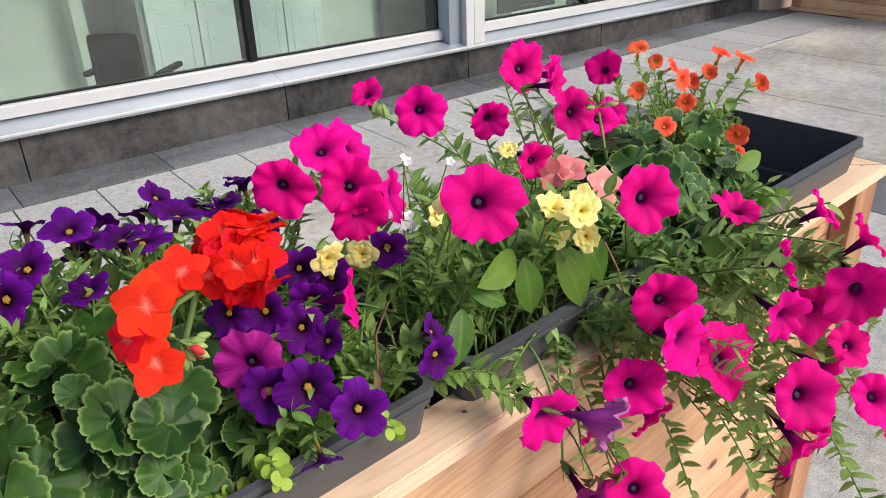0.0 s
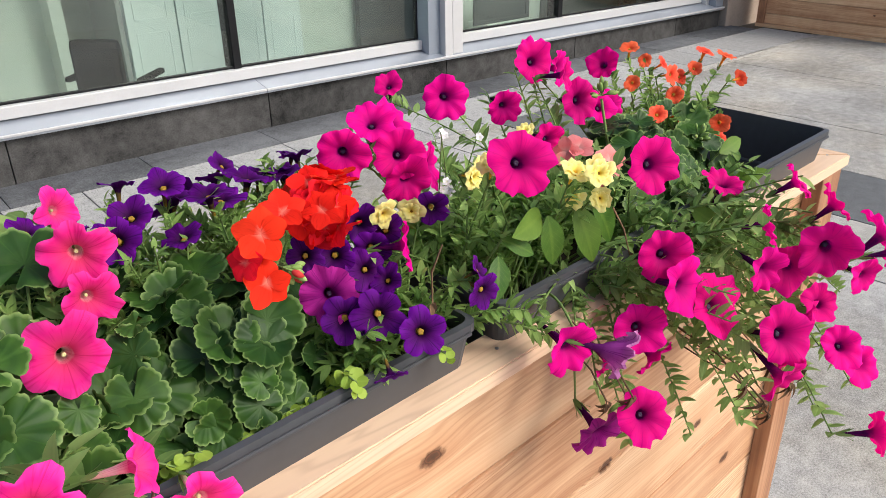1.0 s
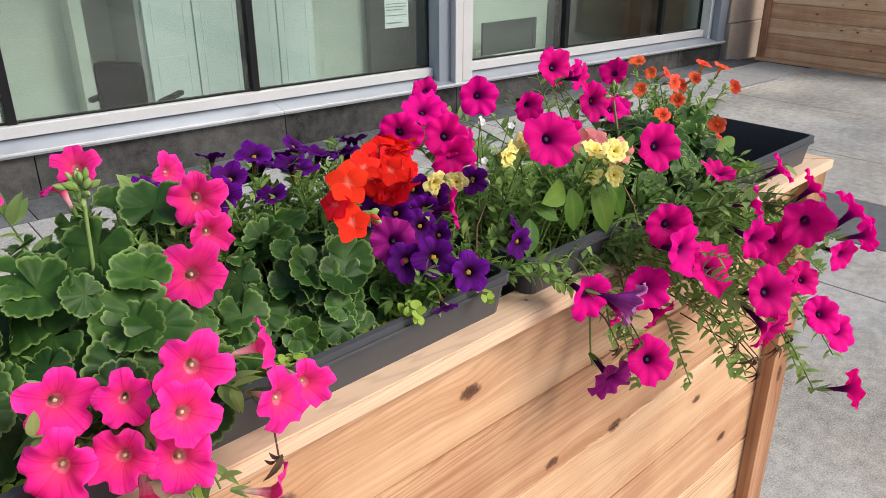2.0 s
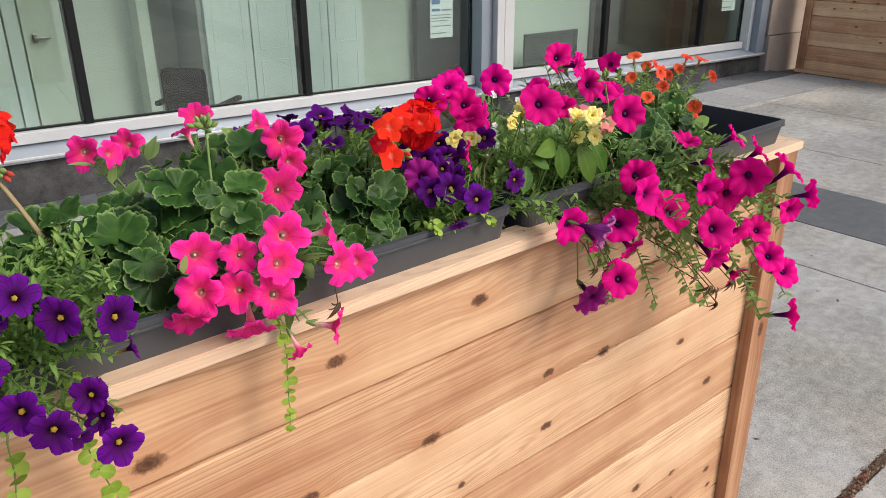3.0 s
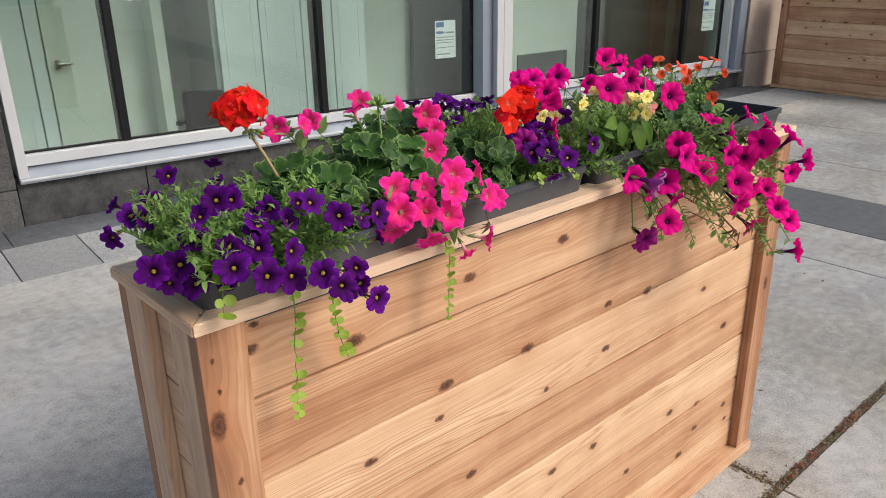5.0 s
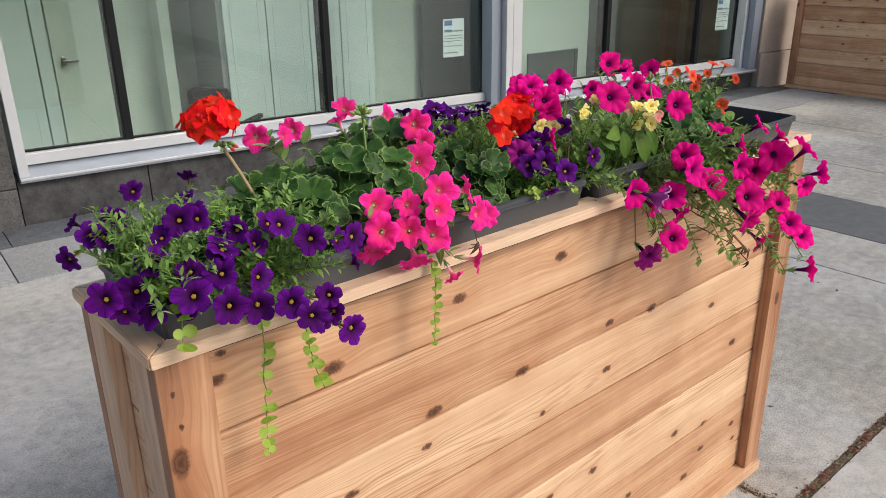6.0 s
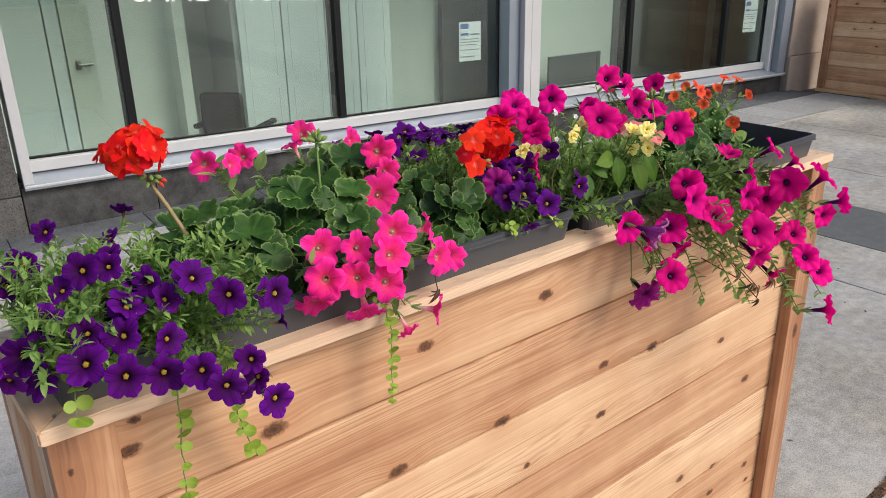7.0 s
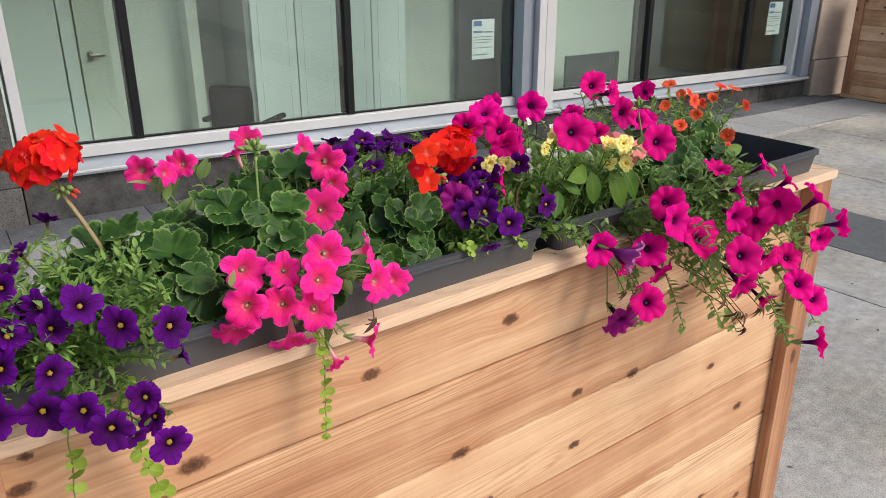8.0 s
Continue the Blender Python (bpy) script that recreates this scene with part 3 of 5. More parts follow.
part("side_wall", box(-1.2, -1.08, 0.31, 2.62, FZ, 2.7, 0, inside_at), ROOM_PAINT, room_wall)
part("side_wall", box(10.48, 10.6, 0.31, 2.62, FZ, 2.7, 0, inside_at), ROOM_PAINT, room_wall)
part("recess_panel", box(1.60, 1.89, 2.58, 2.615, FZ, 2.7, 0, inside_at), ROOM_MID, room_wall, "grey recess")
part("column", box(1.50, 1.60, 2.30, 2.615, FZ, 2.7, 0.004, inside_at), ROOM_PAINT, room_wall)
part("partition", box(1.89, 1.93, 1.92, 2.615, FZ, 2.7, 0.004, inside_at), ROOM_GREY, room_wall, "grey partition end")
part("dark_partition", box(4.56, 5.5, 2.50, 2.58, FZ, 2.7, 0.004, inside_at), ROOM_DARK, room_wall, "dark grey wall panel")
part("pale_partition", box(5.15, 6.35, 1.60, 1.68, FZ, 2.7, 0.004, inside_at), ROOM_PAINT, room_wall)
part("grey_wall", box(6.5, 10.4, 2.55, 2.615, FZ, 2.7, 0.004, inside_at), ROOM_MID, room_wall, "grey painted wall")
part("wall_panel", box(6.9, 7.2, 2.1, 2.2, FZ, 2.7, 0.004, inside_at), ROOM_GREY, room_wall)
part("wall_panel", box(8.35, 8.62, 2.0, 2.1, FZ, 2.7, 0.004, inside_at), BARK_RED, room_wall, "russet brown upright")
part("wall_panel", box(8.9, 9.1, 2.0, 2.1, FZ, 2.7, 0.004, inside_at), ROOM_DARK, room_wall)

room_door = tagged(new("door_1"), "pale green panelled door with a steel lever handle", "door", kind="structure")
part("leaf", box(0.62, 1.50, 2.56, 2.60, FZ, 1.62, 0.003, inside_at), ROOM_PAINT, room_door)
part("door_frame", box(0.49, 0.60, 2.53, 2.61, FZ, 1.72, 0.006, inside_at), ROOM_WHITE, room_door)
handle = part("door_handle", box(0.68, 0.72, 2.52, 2.558, 0.60, 0.68, 0.008, inside_at), STEEL, room_door)
part("lever", box(0.69, 0.82, 2.50, 2.522, 0.628, 0.652, 0.008, inside_at), STEEL, handle)


def panelled(name, label, u0, u1, v0, v1, gaps, category, top=2.65):
    """Tall painted joinery with panelled doors."""
    c = thing(name, label, category)
    part("body", box(u0, u1, v0 + 0.03, v1, FZ, top, 0.004, inside_at), ROOM_WHITE, c)
    for a, b in zip(gaps, gaps[1:]):
        d = part("door", box(a + 0.006, b - 0.006, v0, v0 + 0.028, FZ + 0.08, top - 0.02, 0.004, inside_at), ROOM_WHITE, c)
        for z0, z1 in ((FZ + 0.2, 0.36), (0.46, 2.4)):
            for p in ((a + 0.07, b - 0.07, z0, z0 + 0.012), (a + 0.07, b - 0.07, z1 - 0.012, z1), (a + 0.07, a + 0.082, z0, z1), (b - 0.082, b - 0.07, z0, z1)):
                part("moulding", box(p[0], p[1], v0 - 0.004, v0 + 0.002, p[2], p[3], 0.0015, inside_at), ROOM_WHITE, d)
    return c


panelled("tall_cabinet", "tall white panelled cabinet standing in the room", 1.935, 3.52, 1.90, 2.56, (1.94, 2.36, 2.80, 3.14, 3.52), "cabinet")
panelled("wall_cupboard", "pale panelled cupboard beside the door", -0.6, 0.47, 2.46, 2.60, (-0.6, 0.47), "cupboard")


def office_chair(u, v, turn, label):
    """A dark chair with a rounded shell back and arms, on a star foot."""
    c = thing("office_chair", label, "chair", "office chairs", inside_at(u, v, FZ))
    c.rotation_euler[2] = turn
    bm = box(-0.18, 0.18, 0.19, 0.25, 0.50, 0.95, 0.05)
    part("backrest", bm, BLACK, c)
    part("seat", box(-0.24, 0.24, -0.24, 0.20, 0.42, 0.49, 0.03), BLACK, c)
    for s in (-1, 1):
        part("armrest", box(s * 0.27 - 0.025, s * 0.27 + 0.025, -0.15, 0.2, 0.64, 0.68, 0.015), BLACK, c)
        part("arm_post", box(s * 0.27 - 0.015, s * 0.27 + 0.015, 0.0, 0.05, 0.44, 0.645, 0.006), BLACK, c)
    part("column", box(-0.03, 0.03, -0.03, 0.03, 0.05, 0.43, 0.01), BLACK, c)
    for i in range(5):
        bm = box(0, 0.28, -0.02, 0.02, 0.03, 0.07, 0.008)
        bmesh.ops.rotate(bm, verts=bm.verts, cent=(0, 0, 0), matrix=Matrix.Rotation(i * 1.2566, 3, "Z"))
        part("leg", bm, BLACK, c)
        bm = box(0.25, 0.29, -0.02, 0.02, 0.0, 0.04, 0.01)
        bmesh.ops.rotate(bm, verts=bm.verts, cent=(0, 0, 0), matrix=Matrix.Rotation(i * 1.2566, 3, "Z"))
        part("castor", bm, BLACK, c)


office_chair(1.62, 1.30, math.pi - 0.9, "black plastic office chair with arms behind the glass")
frame_u = thing("picture_frame", "dark framed panel leaning on a stand behind the glass", "frame", "", inside_at(5.03, 1.2, FZ))
low_cabinet = part("low_cabinet", box(5.2, 5.7, 1.22, 1.5, FZ, 0.13, 0.01, inside_at), ROOM_PAINT, None)
tagged(low_cabinet, "low pale painted cabinet inside the room", "cabinet")
frame_u.location = (0, 0, 0)
part("panel", box(5.08, 5.76, 1.232, 1.24, 0.15, 0.43, 0, inside_at), ROOM_DARK, frame_u)
for p in ((5.04, 5.80, 0.13, 0.17), (5.04, 5.80, 0.41, 0.45), (5.04, 5.09, 0.17, 0.41), (5.75, 5.80, 0.17, 0.41)):
    part("frame_bar", box(p[0], p[1], 1.225, 1.25, p[2], p[3], 0.004, inside_at), ROOM_DARK, frame_u)

# ceiling panels that light the room
glow, gt, gb = shader("lamp_diffuser")
gb.inputs["Emission Color"].default_value, gb.inputs["Emission Strength"].default_value = (1.0, 0.97, 0.92, 1), 9.0
for u in (0.6, 2.6, 5.0, 7.6):
    c = thing("ceiling_light", "white fluorescent ceiling panel in the room", "ceiling light", "ceiling lights")
    part("housing", box(u - 0.65, u + 0.65, 1.0, 1.5, 2.66, 2.699, 0, inside_at), ROOM_WHITE, c)
    part("diffuser", box(u - 0.6, u + 0.6, 1.05, 1.45, 2.645, 2.657, 0, inside_at), glow, c)


# ---- cedar planters ----
def cedar_planter(label):
    """A tall box of horizontal cedar boards between corner trims, with a skirt and a mitred cap."""
    p = thing("cedar_planter", label, "planter", "cedar planters")
    X0, X1, Y1 = -0.908, 0.865, 0.225
    seams = [0.037, 0.1335, 0.286, 0.4385, 0.591, 0.7435, 0.896, 1.048]
    tones = [1.0, 0.96, 1.06, 0.90, 1.05, 0.89, 1.01]
    for z0, z1, tone in zip(seams, seams[1:], tones):
        front = part("board", box(X0 + 0.02, X1 - 0.02, 0.0, 0.019, z0 + 0.0018, z1 - 0.0018, 0.004), CEDAR, p)
        front.color = (tone, tone, tone, 1)
        part("board", box(X0 + 0.02, X1 - 0.02, Y1 - 0.019, Y1, z0 + 0.0016, z1 - 0.0016, 0.0025), CEDAR, p)
        for x in (X0 + 0.022, X1 - 0.041):
            part("end_board", box(x, x + 0.019, 0.02, Y1 - 0.02, z0 + 0.0016, z1 - 0.0016, 0.0025), CEDAR_END, p)
    for x0, x1 in ((X0, X0 + 0.075), (X1 - 0.075, X1)):
        part("corner_trim", box(x0, x1, -0.030, -0.0005, 0.037, 1.048, 0.002), CEDAR_POST, p)
        part("corner_trim", box(x0, x1, Y1 + 0.0005, Y1 + 0.030, 0.037, 1.048, 0.002), CEDAR_POST, p)
    for x0, x1 in ((X0, X0 + 0.0215), (X1 - 0.0215, X1)):
        for y0, y1 in ((0.0, 0.062), (Y1 - 0.062, Y1)):
            part("corner_trim", box(x0, x1, y0, y1, 0.037, 1.048, 0.002), CEDAR_SIDE, p)
    part("skirt", box(X0 - 0.004, X1 + 0.004, -0.040, 0.02, 0.0, 0.036, 0.003), CEDAR, p)
    part("skirt", box(X0 - 0.004, X1 + 0.004, Y1 - 0.02, Y1 + 0.040, 0.0, 0.036, 0.003), CEDAR, p)
    for x0, x1 in ((X0 - 0.004, X0 + 0.05), (X1 - 0.05, X1 + 0.004)):
        part("skirt", box(x0, x1, 0.021, Y1 - 0.021, 0.0, 0.036, 0.003), CEDAR_END, p)
    part("floor_board", box(X0 + 0.045, X1 - 0.045, 0.02, Y1 - 0.02, 0.86, 0.885, 0.002), CEDAR, p)
    # cap: four mitred boards
    ox0, ox1, oy0, oy1, w = X0 - 0.007, X1 + 0.007, -0.037, Y1 + 0.037, 0.056
    outer = [(ox0, oy0), (ox1, oy0), (ox1, oy1), (ox0, oy1)]
    inner = [(ox0 + w, oy0 + w), (ox1 - w, oy0 + w), (ox1 - w, oy1 - w), (ox0 + w, oy1 - w)]
    for i in range(4):
        j = (i + 1) % 4
        c = [Vector(q) for q in (outer[i], outer[j], inner[j], inner[i])]
        mid = sum(c, Vector((0, 0))) / 4
        bm = bmesh.new()
        lo = [bm.verts.new((*(q + (mid - q).normalized() * 0.0008), 1.0485)) for q in c]
        hi = [bm.verts.new((*(q + (mid - q).normalized() * 0.0008), 1.068)) for q in c]
        bm.faces.new(lo[::-1]), bm.faces.new(hi)
        for k in range(4):
            bm.faces.new((lo[k], lo[(k + 1) % 4], hi[(k + 1) % 4], hi[k]))
        bmesh.ops.bevel(bm, geom=list(bm.edges), offset=0.0018, segments=2, affect="EDGES")
        part("cap_board", bm, CEDAR_CAP if i % 2 == 0 else CEDAR_END, p)
    screw = bmesh.new()
    bmesh.ops.create_cone(screw, segments=10, radius1=0.0028, radius2=0.0022, depth=0.004, cap_ends=True)
    sm = bpy.data.meshes.new("screw")
    screw.to_mesh(sm), screw.free()
    sm.materials.append(STEEL)
    for x, y in ((-0.89, -0.01), (-0.45, -0.008), (0.0, -0.01), (0.42, -0.009), (0.84, -0.01), (-0.89, 0.21)):
        put("screw", sm, p, Matrix.Translation((x, y, 1.0668)))
    return p


planter = cedar_planter("tall natural cedar planter box standing on the pavement")
far_planter = copy_thing(planter, pose(7.60, 2.33, 0, 0, 0, -92))
tagged(far_planter, "second cedar planter box standing against the far wall")


def window_box(x0, x1, label):
    """A tapered charcoal plastic trough with a rolled rim."""
    t = thing("flower_trough", label, "planter trough", "plastic troughs")
    bm = bmesh.new()
    rings = []
    for z, inset, side in ((0.887, 0.034, 0), (1.108, 0.001, 0), (1.110, -0.003, 0), (1.120, -0.003, 0), (1.121, 0.0035, 0), (1.110, 0.005, 0), (1.042, 0.013, 0), (1.040, 0.021, 0), (0.895, 0.041, 0)):
        a, b, c, d, r = x0 + inset * 0.9, x1 - inset * 0.9, -0.013 + inset, 0.208 - inset, 0.012
        pts = []
        for cx, cy, s in ((b - r, d - r, 0), (a + r, d - r, 90), (a + r, c + r, 180), (b - r, c + r, 270)):
            for k in range(4):
                an = radians(s + 30 * k)
                pts.append(bm.verts.new((cx + r * math.cos(an), cy + r * math.sin(an), z)))
        rings.append(pts)
    for p, q in zip(rings, rings[1:]):
        for k in range(len(p)):
            bm.faces.new((p[k], p[(k + 1) % len(p)], q[(k + 1) % len(p)], q[k]))
    bm.faces.new(rings[0][::-1]), bm.faces.new(rings[-1])
    part("trough", bm, PLASTIC, t)
    for a, b, c, d in ((x0 + 0.01, x1 - 0.01, -0.0185, -0.0165), (x0 + 0.01, x1 - 0.01, 0.2115, 0.2135)):
        part("rim_bead", box(a, b, c, d, 1.1085, 1.1125, 0.0008), PLASTIC, t)
    part("inner_ledge", box(x0 + 0.03, x1 - 0.03, 0.180, 0.197, 1.046, 1.052, 0.0015), PLASTIC, t)
    return t


window_box(-0.885, -0.036, "charcoal plastic flower trough full of geraniums and petunias")
window_box(0.004, 0.815, "charcoal plastic flower trough with bare soil at one end")


def soil_bed(x0, x1, z, drop=0.0):
    bm = bmesh.new()
    n = 60
    for i in range(n + 1):
        for j in range(13):
            x, y = x0 + (x1 - x0) * i / n, 0.022 + 0.152 * j / 12
            bm.verts.new((x, y, z - drop * min(1.0, max(0.0, (x - x1 + 0.24) / 0.14)) + 0.010 * noise.noise((x * 22, y * 22, 0)) + 0.006 * noise.noise((x * 80, y * 80, 3))))
    bm.verts.ensure_lookup_table()
    for i in range(n):
        for j in range(12):
            a = i * 13 + j
            bm.faces.new([bm.verts[k] for k in (a, a + 13, a + 14, a + 1)])
    return tagged(part("potting_soil", bm, SOIL), "dark crumbly potting soil in the trough", "soil", kind="stuff")


soil_bed(-0.865, -0.055, 1.072)
soil_bed(0.034, 0.785, 1.06, 0.11)


# ---- flowers and leaves ----
def facing(at, d, size, spin=0.0, squash=1.0):
    """The pose of a flower or leaf at a place, its axis along d."""
    q = Vector(d).normalized().to_track_quat("Z", "Y")
    return Matrix.Translation(at) @ q.to_matrix().to_4x4() @ Matrix.Rotation(spin, 4, "Z") @ Matrix.Diagonal((size, size * squash, size, 1))


def trumpet(name, material, seed, lobes=5, notch=0.10, ruffle=0.05, star=0.0, flare=0.20, tube=1.35, turns=30):
    """A funnel-shaped corolla of radius 1: a narrow tube that flares into joined, wavy lobes."""
    r = random.Random(seed)
    prof = [(0.055, -tube), (0.09, -tube * 0.72), (0.13, -tube * 0.38), (0.19, -0.16), (0.33, 0.02), (0.52, flare * 0.62), (0.72, flare * 0.92), (0.88, flare), (1.0, flare * 0.84)]
    ph = [r.uniform(0, 6.28) for _ in range(6)]
    span = [r.uniform(0.90, 1.10) for _ in range(lobes)]
    lift = [r.uniform(-0.10, 0.14) for _ in range(lobes)]
    roll = [r.uniform(-0.12, 0.12) for _ in range(lobes)]
    verts, uvs, faces = [], [], []
    for i, (rad, z) in enumerate(prof):
        k = max(0.0, (rad - 0.22) / 0.78)
        for j in range(turns):
            a = 2 * math.pi * j / turns
            n = int(lobes * a / (2 * math.pi) + 0.5) % lobes
            off = ((lobes * a / (2 * math.pi) + 0.5) % 1.0 - 0.5) * 2
            lobe = 1 - abs(off)
            cut = (0.75 * abs(off) ** 3.6 + 0.25 * off * off) * (notch + star) * 1.1
            s = (1 - k * k * cut) * (1 + k * (span[n] - 1) * min(1, lobe * 2))
            s += k * k * ruffle * (0.35 * math.sin(13 * a + ph[1]) + 0.25 * math.sin(22 * a + ph[4]))
            crease = -0.10 * k * (1 - lobe) ** 3 if star == 0 else 0.06 * k * (1 - lobe) ** 2
            h = z + crease + k * k * (ruffle * 1.3 * math.sin(9 * a + ph[3]) + lift[n] * min(1, lobe * 2) + roll[n] * off * lobe * 2) + 0.05 * k * math.sin(2 * a + ph[0]) - (0.10 * k ** 3 * lobe if star else 0.04 * k * lobe)
            verts.append((rad * s * math.cos(a), rad * s * math.sin(a), h))
            uvs.append((j / turns, rad))
    for i in range(len(prof) - 1):
        for j in range(turns):
            a, b = i * turns + j, i * turns + (j + 1) % turns
            faces.append((a, b, b + turns, a + turns))
    return mesh_of(name, verts, faces, material, uvs)


def eye_mesh(name, material, radius, z):
    """The raised ring and stamens in a flower's throat."""
    verts, faces, n = [], [], 10
    for rad, h in ((radius, z - 0.06), (radius * 0.95, z), (radius * 0.55, z + 0.05), (radius * 0.15, z + 0.02)):
        for j in range(n):
            a = 2 * math.pi * j / n
            w = 1 + 0.12 * math.cos(5 * a)
            verts.append((rad * w * math.cos(a), rad * w * math.sin(a), h))
    for i in range(3):
        for j in range(n):
            faces.append((i * n + j, i * n + (j + 1) % n, (i + 1) * n + (j + 1) % n, (i + 1) * n + j))
    faces.append(tuple(range(3 * n, 4 * n)))
    return mesh_of(name, verts, faces, material)


def calyx_mesh(tube=1.35):
    """Five narrow green sepals round the foot of the tube."""
    verts, faces = [], []
    for i in range(5):
        a = i * 1.2566
        c, s = math.cos(a), math.sin(a)
        k = len(verts)
        for t, w, out in ((0, 0.05, 0.05), (0.3, 0.075, 0.12), (0.6, 0.06, 0.2), (0.85, 0.0, 0.3)):
            z = -tube - 0.12 + t * 0.75
            verts += [(out * c - w * s, out * s + w * c, z), (out * c * 1.06, out * s * 1.06, z - 0.01), (out * c + w * s, out * s - w * c, z)]
        for q in range(3):
            b = k + q * 3
            faces += [(b, b + 1, b + 4, b + 3), (b + 1, b + 2, b + 5, b + 4)]
    return mesh_of("calyx", verts, faces, STEM)


CALYX = calyx_mesh()
VARIANTS = {
    "magenta": ([trumpet("petunia_bloom", MAGENTA, 10 + i, notch=0.17, ruffle=0.07, turns=45) for i in range(8)], eye_mesh("throat", EYE_DARK, 0.10, -0.22)),
    "pink": ([trumpet("pink_bloom", PINK, 20 + i, notch=0.14, star=0.21, ruffle=0.06, flare=0.22, turns=45) for i in range(6)], eye_mesh("throat", EYE_PALE, 0.062, -0.20)),
    "purple": ([trumpet("purple_bloom", PURPLE, 30 + i, notch=0.24, ruffle=0.05, flare=0.15, tube=1.1, turns=40) for i in range(8)], eye_mesh("throat", EYE_YELLOW, 0.14, -0.12)),
    "orange": ([trumpet("orange_bloom", ORANGE, 40 + i, notch=0.14, ruffle=0.05, flare=0.2, tube=1.2) for i in range(3)], eye_mesh("throat", EYE_YELLOW, 0.13, -0.12)),
    "yellow": ([trumpet("yellow_bloom", YELLOW, 50 + i, notch=0.18, ruffle=0.10, flare=0.3, tube=1.1) for i in range(3)], eye_mesh("throat", EYE_YELLOW, 0.12, -0.12)),
    "fading": ([trumpet("fading_bloom", FADING, 70 + i, notch=0.2, ruffle=0.10, flare=0.12, turns=45) for i in range(2)], eye_mesh("throat", EYE_DARK, 0.09, -0.22)),
    "lilac": ([trumpet("lilac_bloom", LILAC, 60 + i, notch=0.18, ruffle=0.12, flare=0.75, tube=1.3) for i in range(2)], eye_mesh("throat", EYE_DARK, 0.09, -0.22)),
}


class Heap:
    """Collects the triangles of leaves and stems for one joined mesh."""

    def __init__(self):
        self.v, self.f, self.uv = [], [], []

    def leaf(self, at, d, up, length, width, bend=0.25, fold=0.15, tip=1.0, steps=5):
        d, up = Vector(d).normalized(), Vector(up)
        side = d.cross(up)
        if side.length < 1e-4:
            side = d.cross(Vector((1, 0.3, 0)))
        side.normalize()
        n = side.cross(d)
        k = len(self.v)
        at = Vector(at)
        for i in range(steps + 1):
            s = i / steps
            w = width * math.sin(math.pi * min(1.0, s ** (0.75 * tip) * 0.97 + 0.03)) ** 0.8
            c = at + d * (s * length) - n * (bend * length * s * s)
            self.v += [c - side * w + n * (fold * w), c, c + side * w + n * (fold * w)]
            self.uv += [(0.0, s), (0.5, s), (1.0, s)]
        for i in range(steps):
            a = k + 3 * i
            self.f += [(a, a + 1, a + 4, a + 3), (a + 1, a + 2, a + 5, a + 4)]

    def tube(self, pts, r0, r1, sides=5):
        k0 = len(self.v)
        pts = [Vector(p) for p in pts]
        for i, p in enumerate(pts):
            d = (pts[min(i + 1, len(pts) - 1)] - pts[max(i - 1, 0)]).normalized()
            a = d.cross(Vector((0.31, 0.2, 0.93)))
            a = a.normalized() if a.length > 1e-4 else Vector((1, 0, 0))
            b = d.cross(a)
            r = r0 + (r1 - r0) * i / (len(pts) - 1)
            for j in range(sides):
                t = 2 * math.pi * j / sides
                self.v.append(p + a * (r * math.cos(t)) + b * (r * math.sin(t)))
                self.uv.append((j / sides, 0.3))
        for i in range(len(pts) - 1):
            for j in range(sides):
                q = k0 + i * sides
                self.f.append((q + j, q + (j + 1) % sides, q + sides + (j + 1) % sides, q + sides + j))

    def disc(self, at, d, up, r, cup=0.15, n=10):
        """A small round leaf that hangs by its edge."""
        d, at = Vector(d).normalized(), Vector(at)
        side = d.cross(Vector(up))
        side = side.normalized() if side.length > 1e-4 else Vector((1, 0, 0))
        nrm = side.cross(d)
        c, k = at + d * r, len(self.v)
        self.v.append(c - nrm * (cup * r))
        self.uv.append((0.5, 0.5))
        for i in range(n):
            a = 2 * math.pi * i / n
            self.v.append(c + d * (-r * math.cos(a)) + side * (r * 0.94 * math.sin(a)) + nrm * (cup * r * 0.6 * math.cos(2 * a)))
            self.uv.append((0.5 + 0.5 * math.sin(a), 0.5 - 0.5 * math.cos(a)))
        self.f += [(k, k + 1 + i, k + 1 + (i + 1) % n) for i in range(n)]

    def made(self, name, material, parent, label=""):
        if not self.f:
            return None
        return put(name, mesh_of(name, self.v, self.f, material, self.uv), parent, None, label, "stuff")


def path_between(p0, p1, rise, rng, n=9, droop=False):
    """A stem's line from the soil to a flower, arching up (or over the rim and down)."""
    p0, p1 = Vector(p0), Vector(p1)
    mid = p0.lerp(p1, 0.5) + Vector((rng.uniform(-0.01, 0.01), rng.uniform(-0.01, 0.01), rise))
    if droop:
        mid = p0.lerp(p1, 0.4)
        mid.z = max(p0.z, p1.z) + rise
    out = []
    for i in range(n):
        t = i / (n - 1)
        out.append(p0 * (1 - t) ** 2 + mid * (2 * t * (1 - t)) + p1 * t * t)
    return out


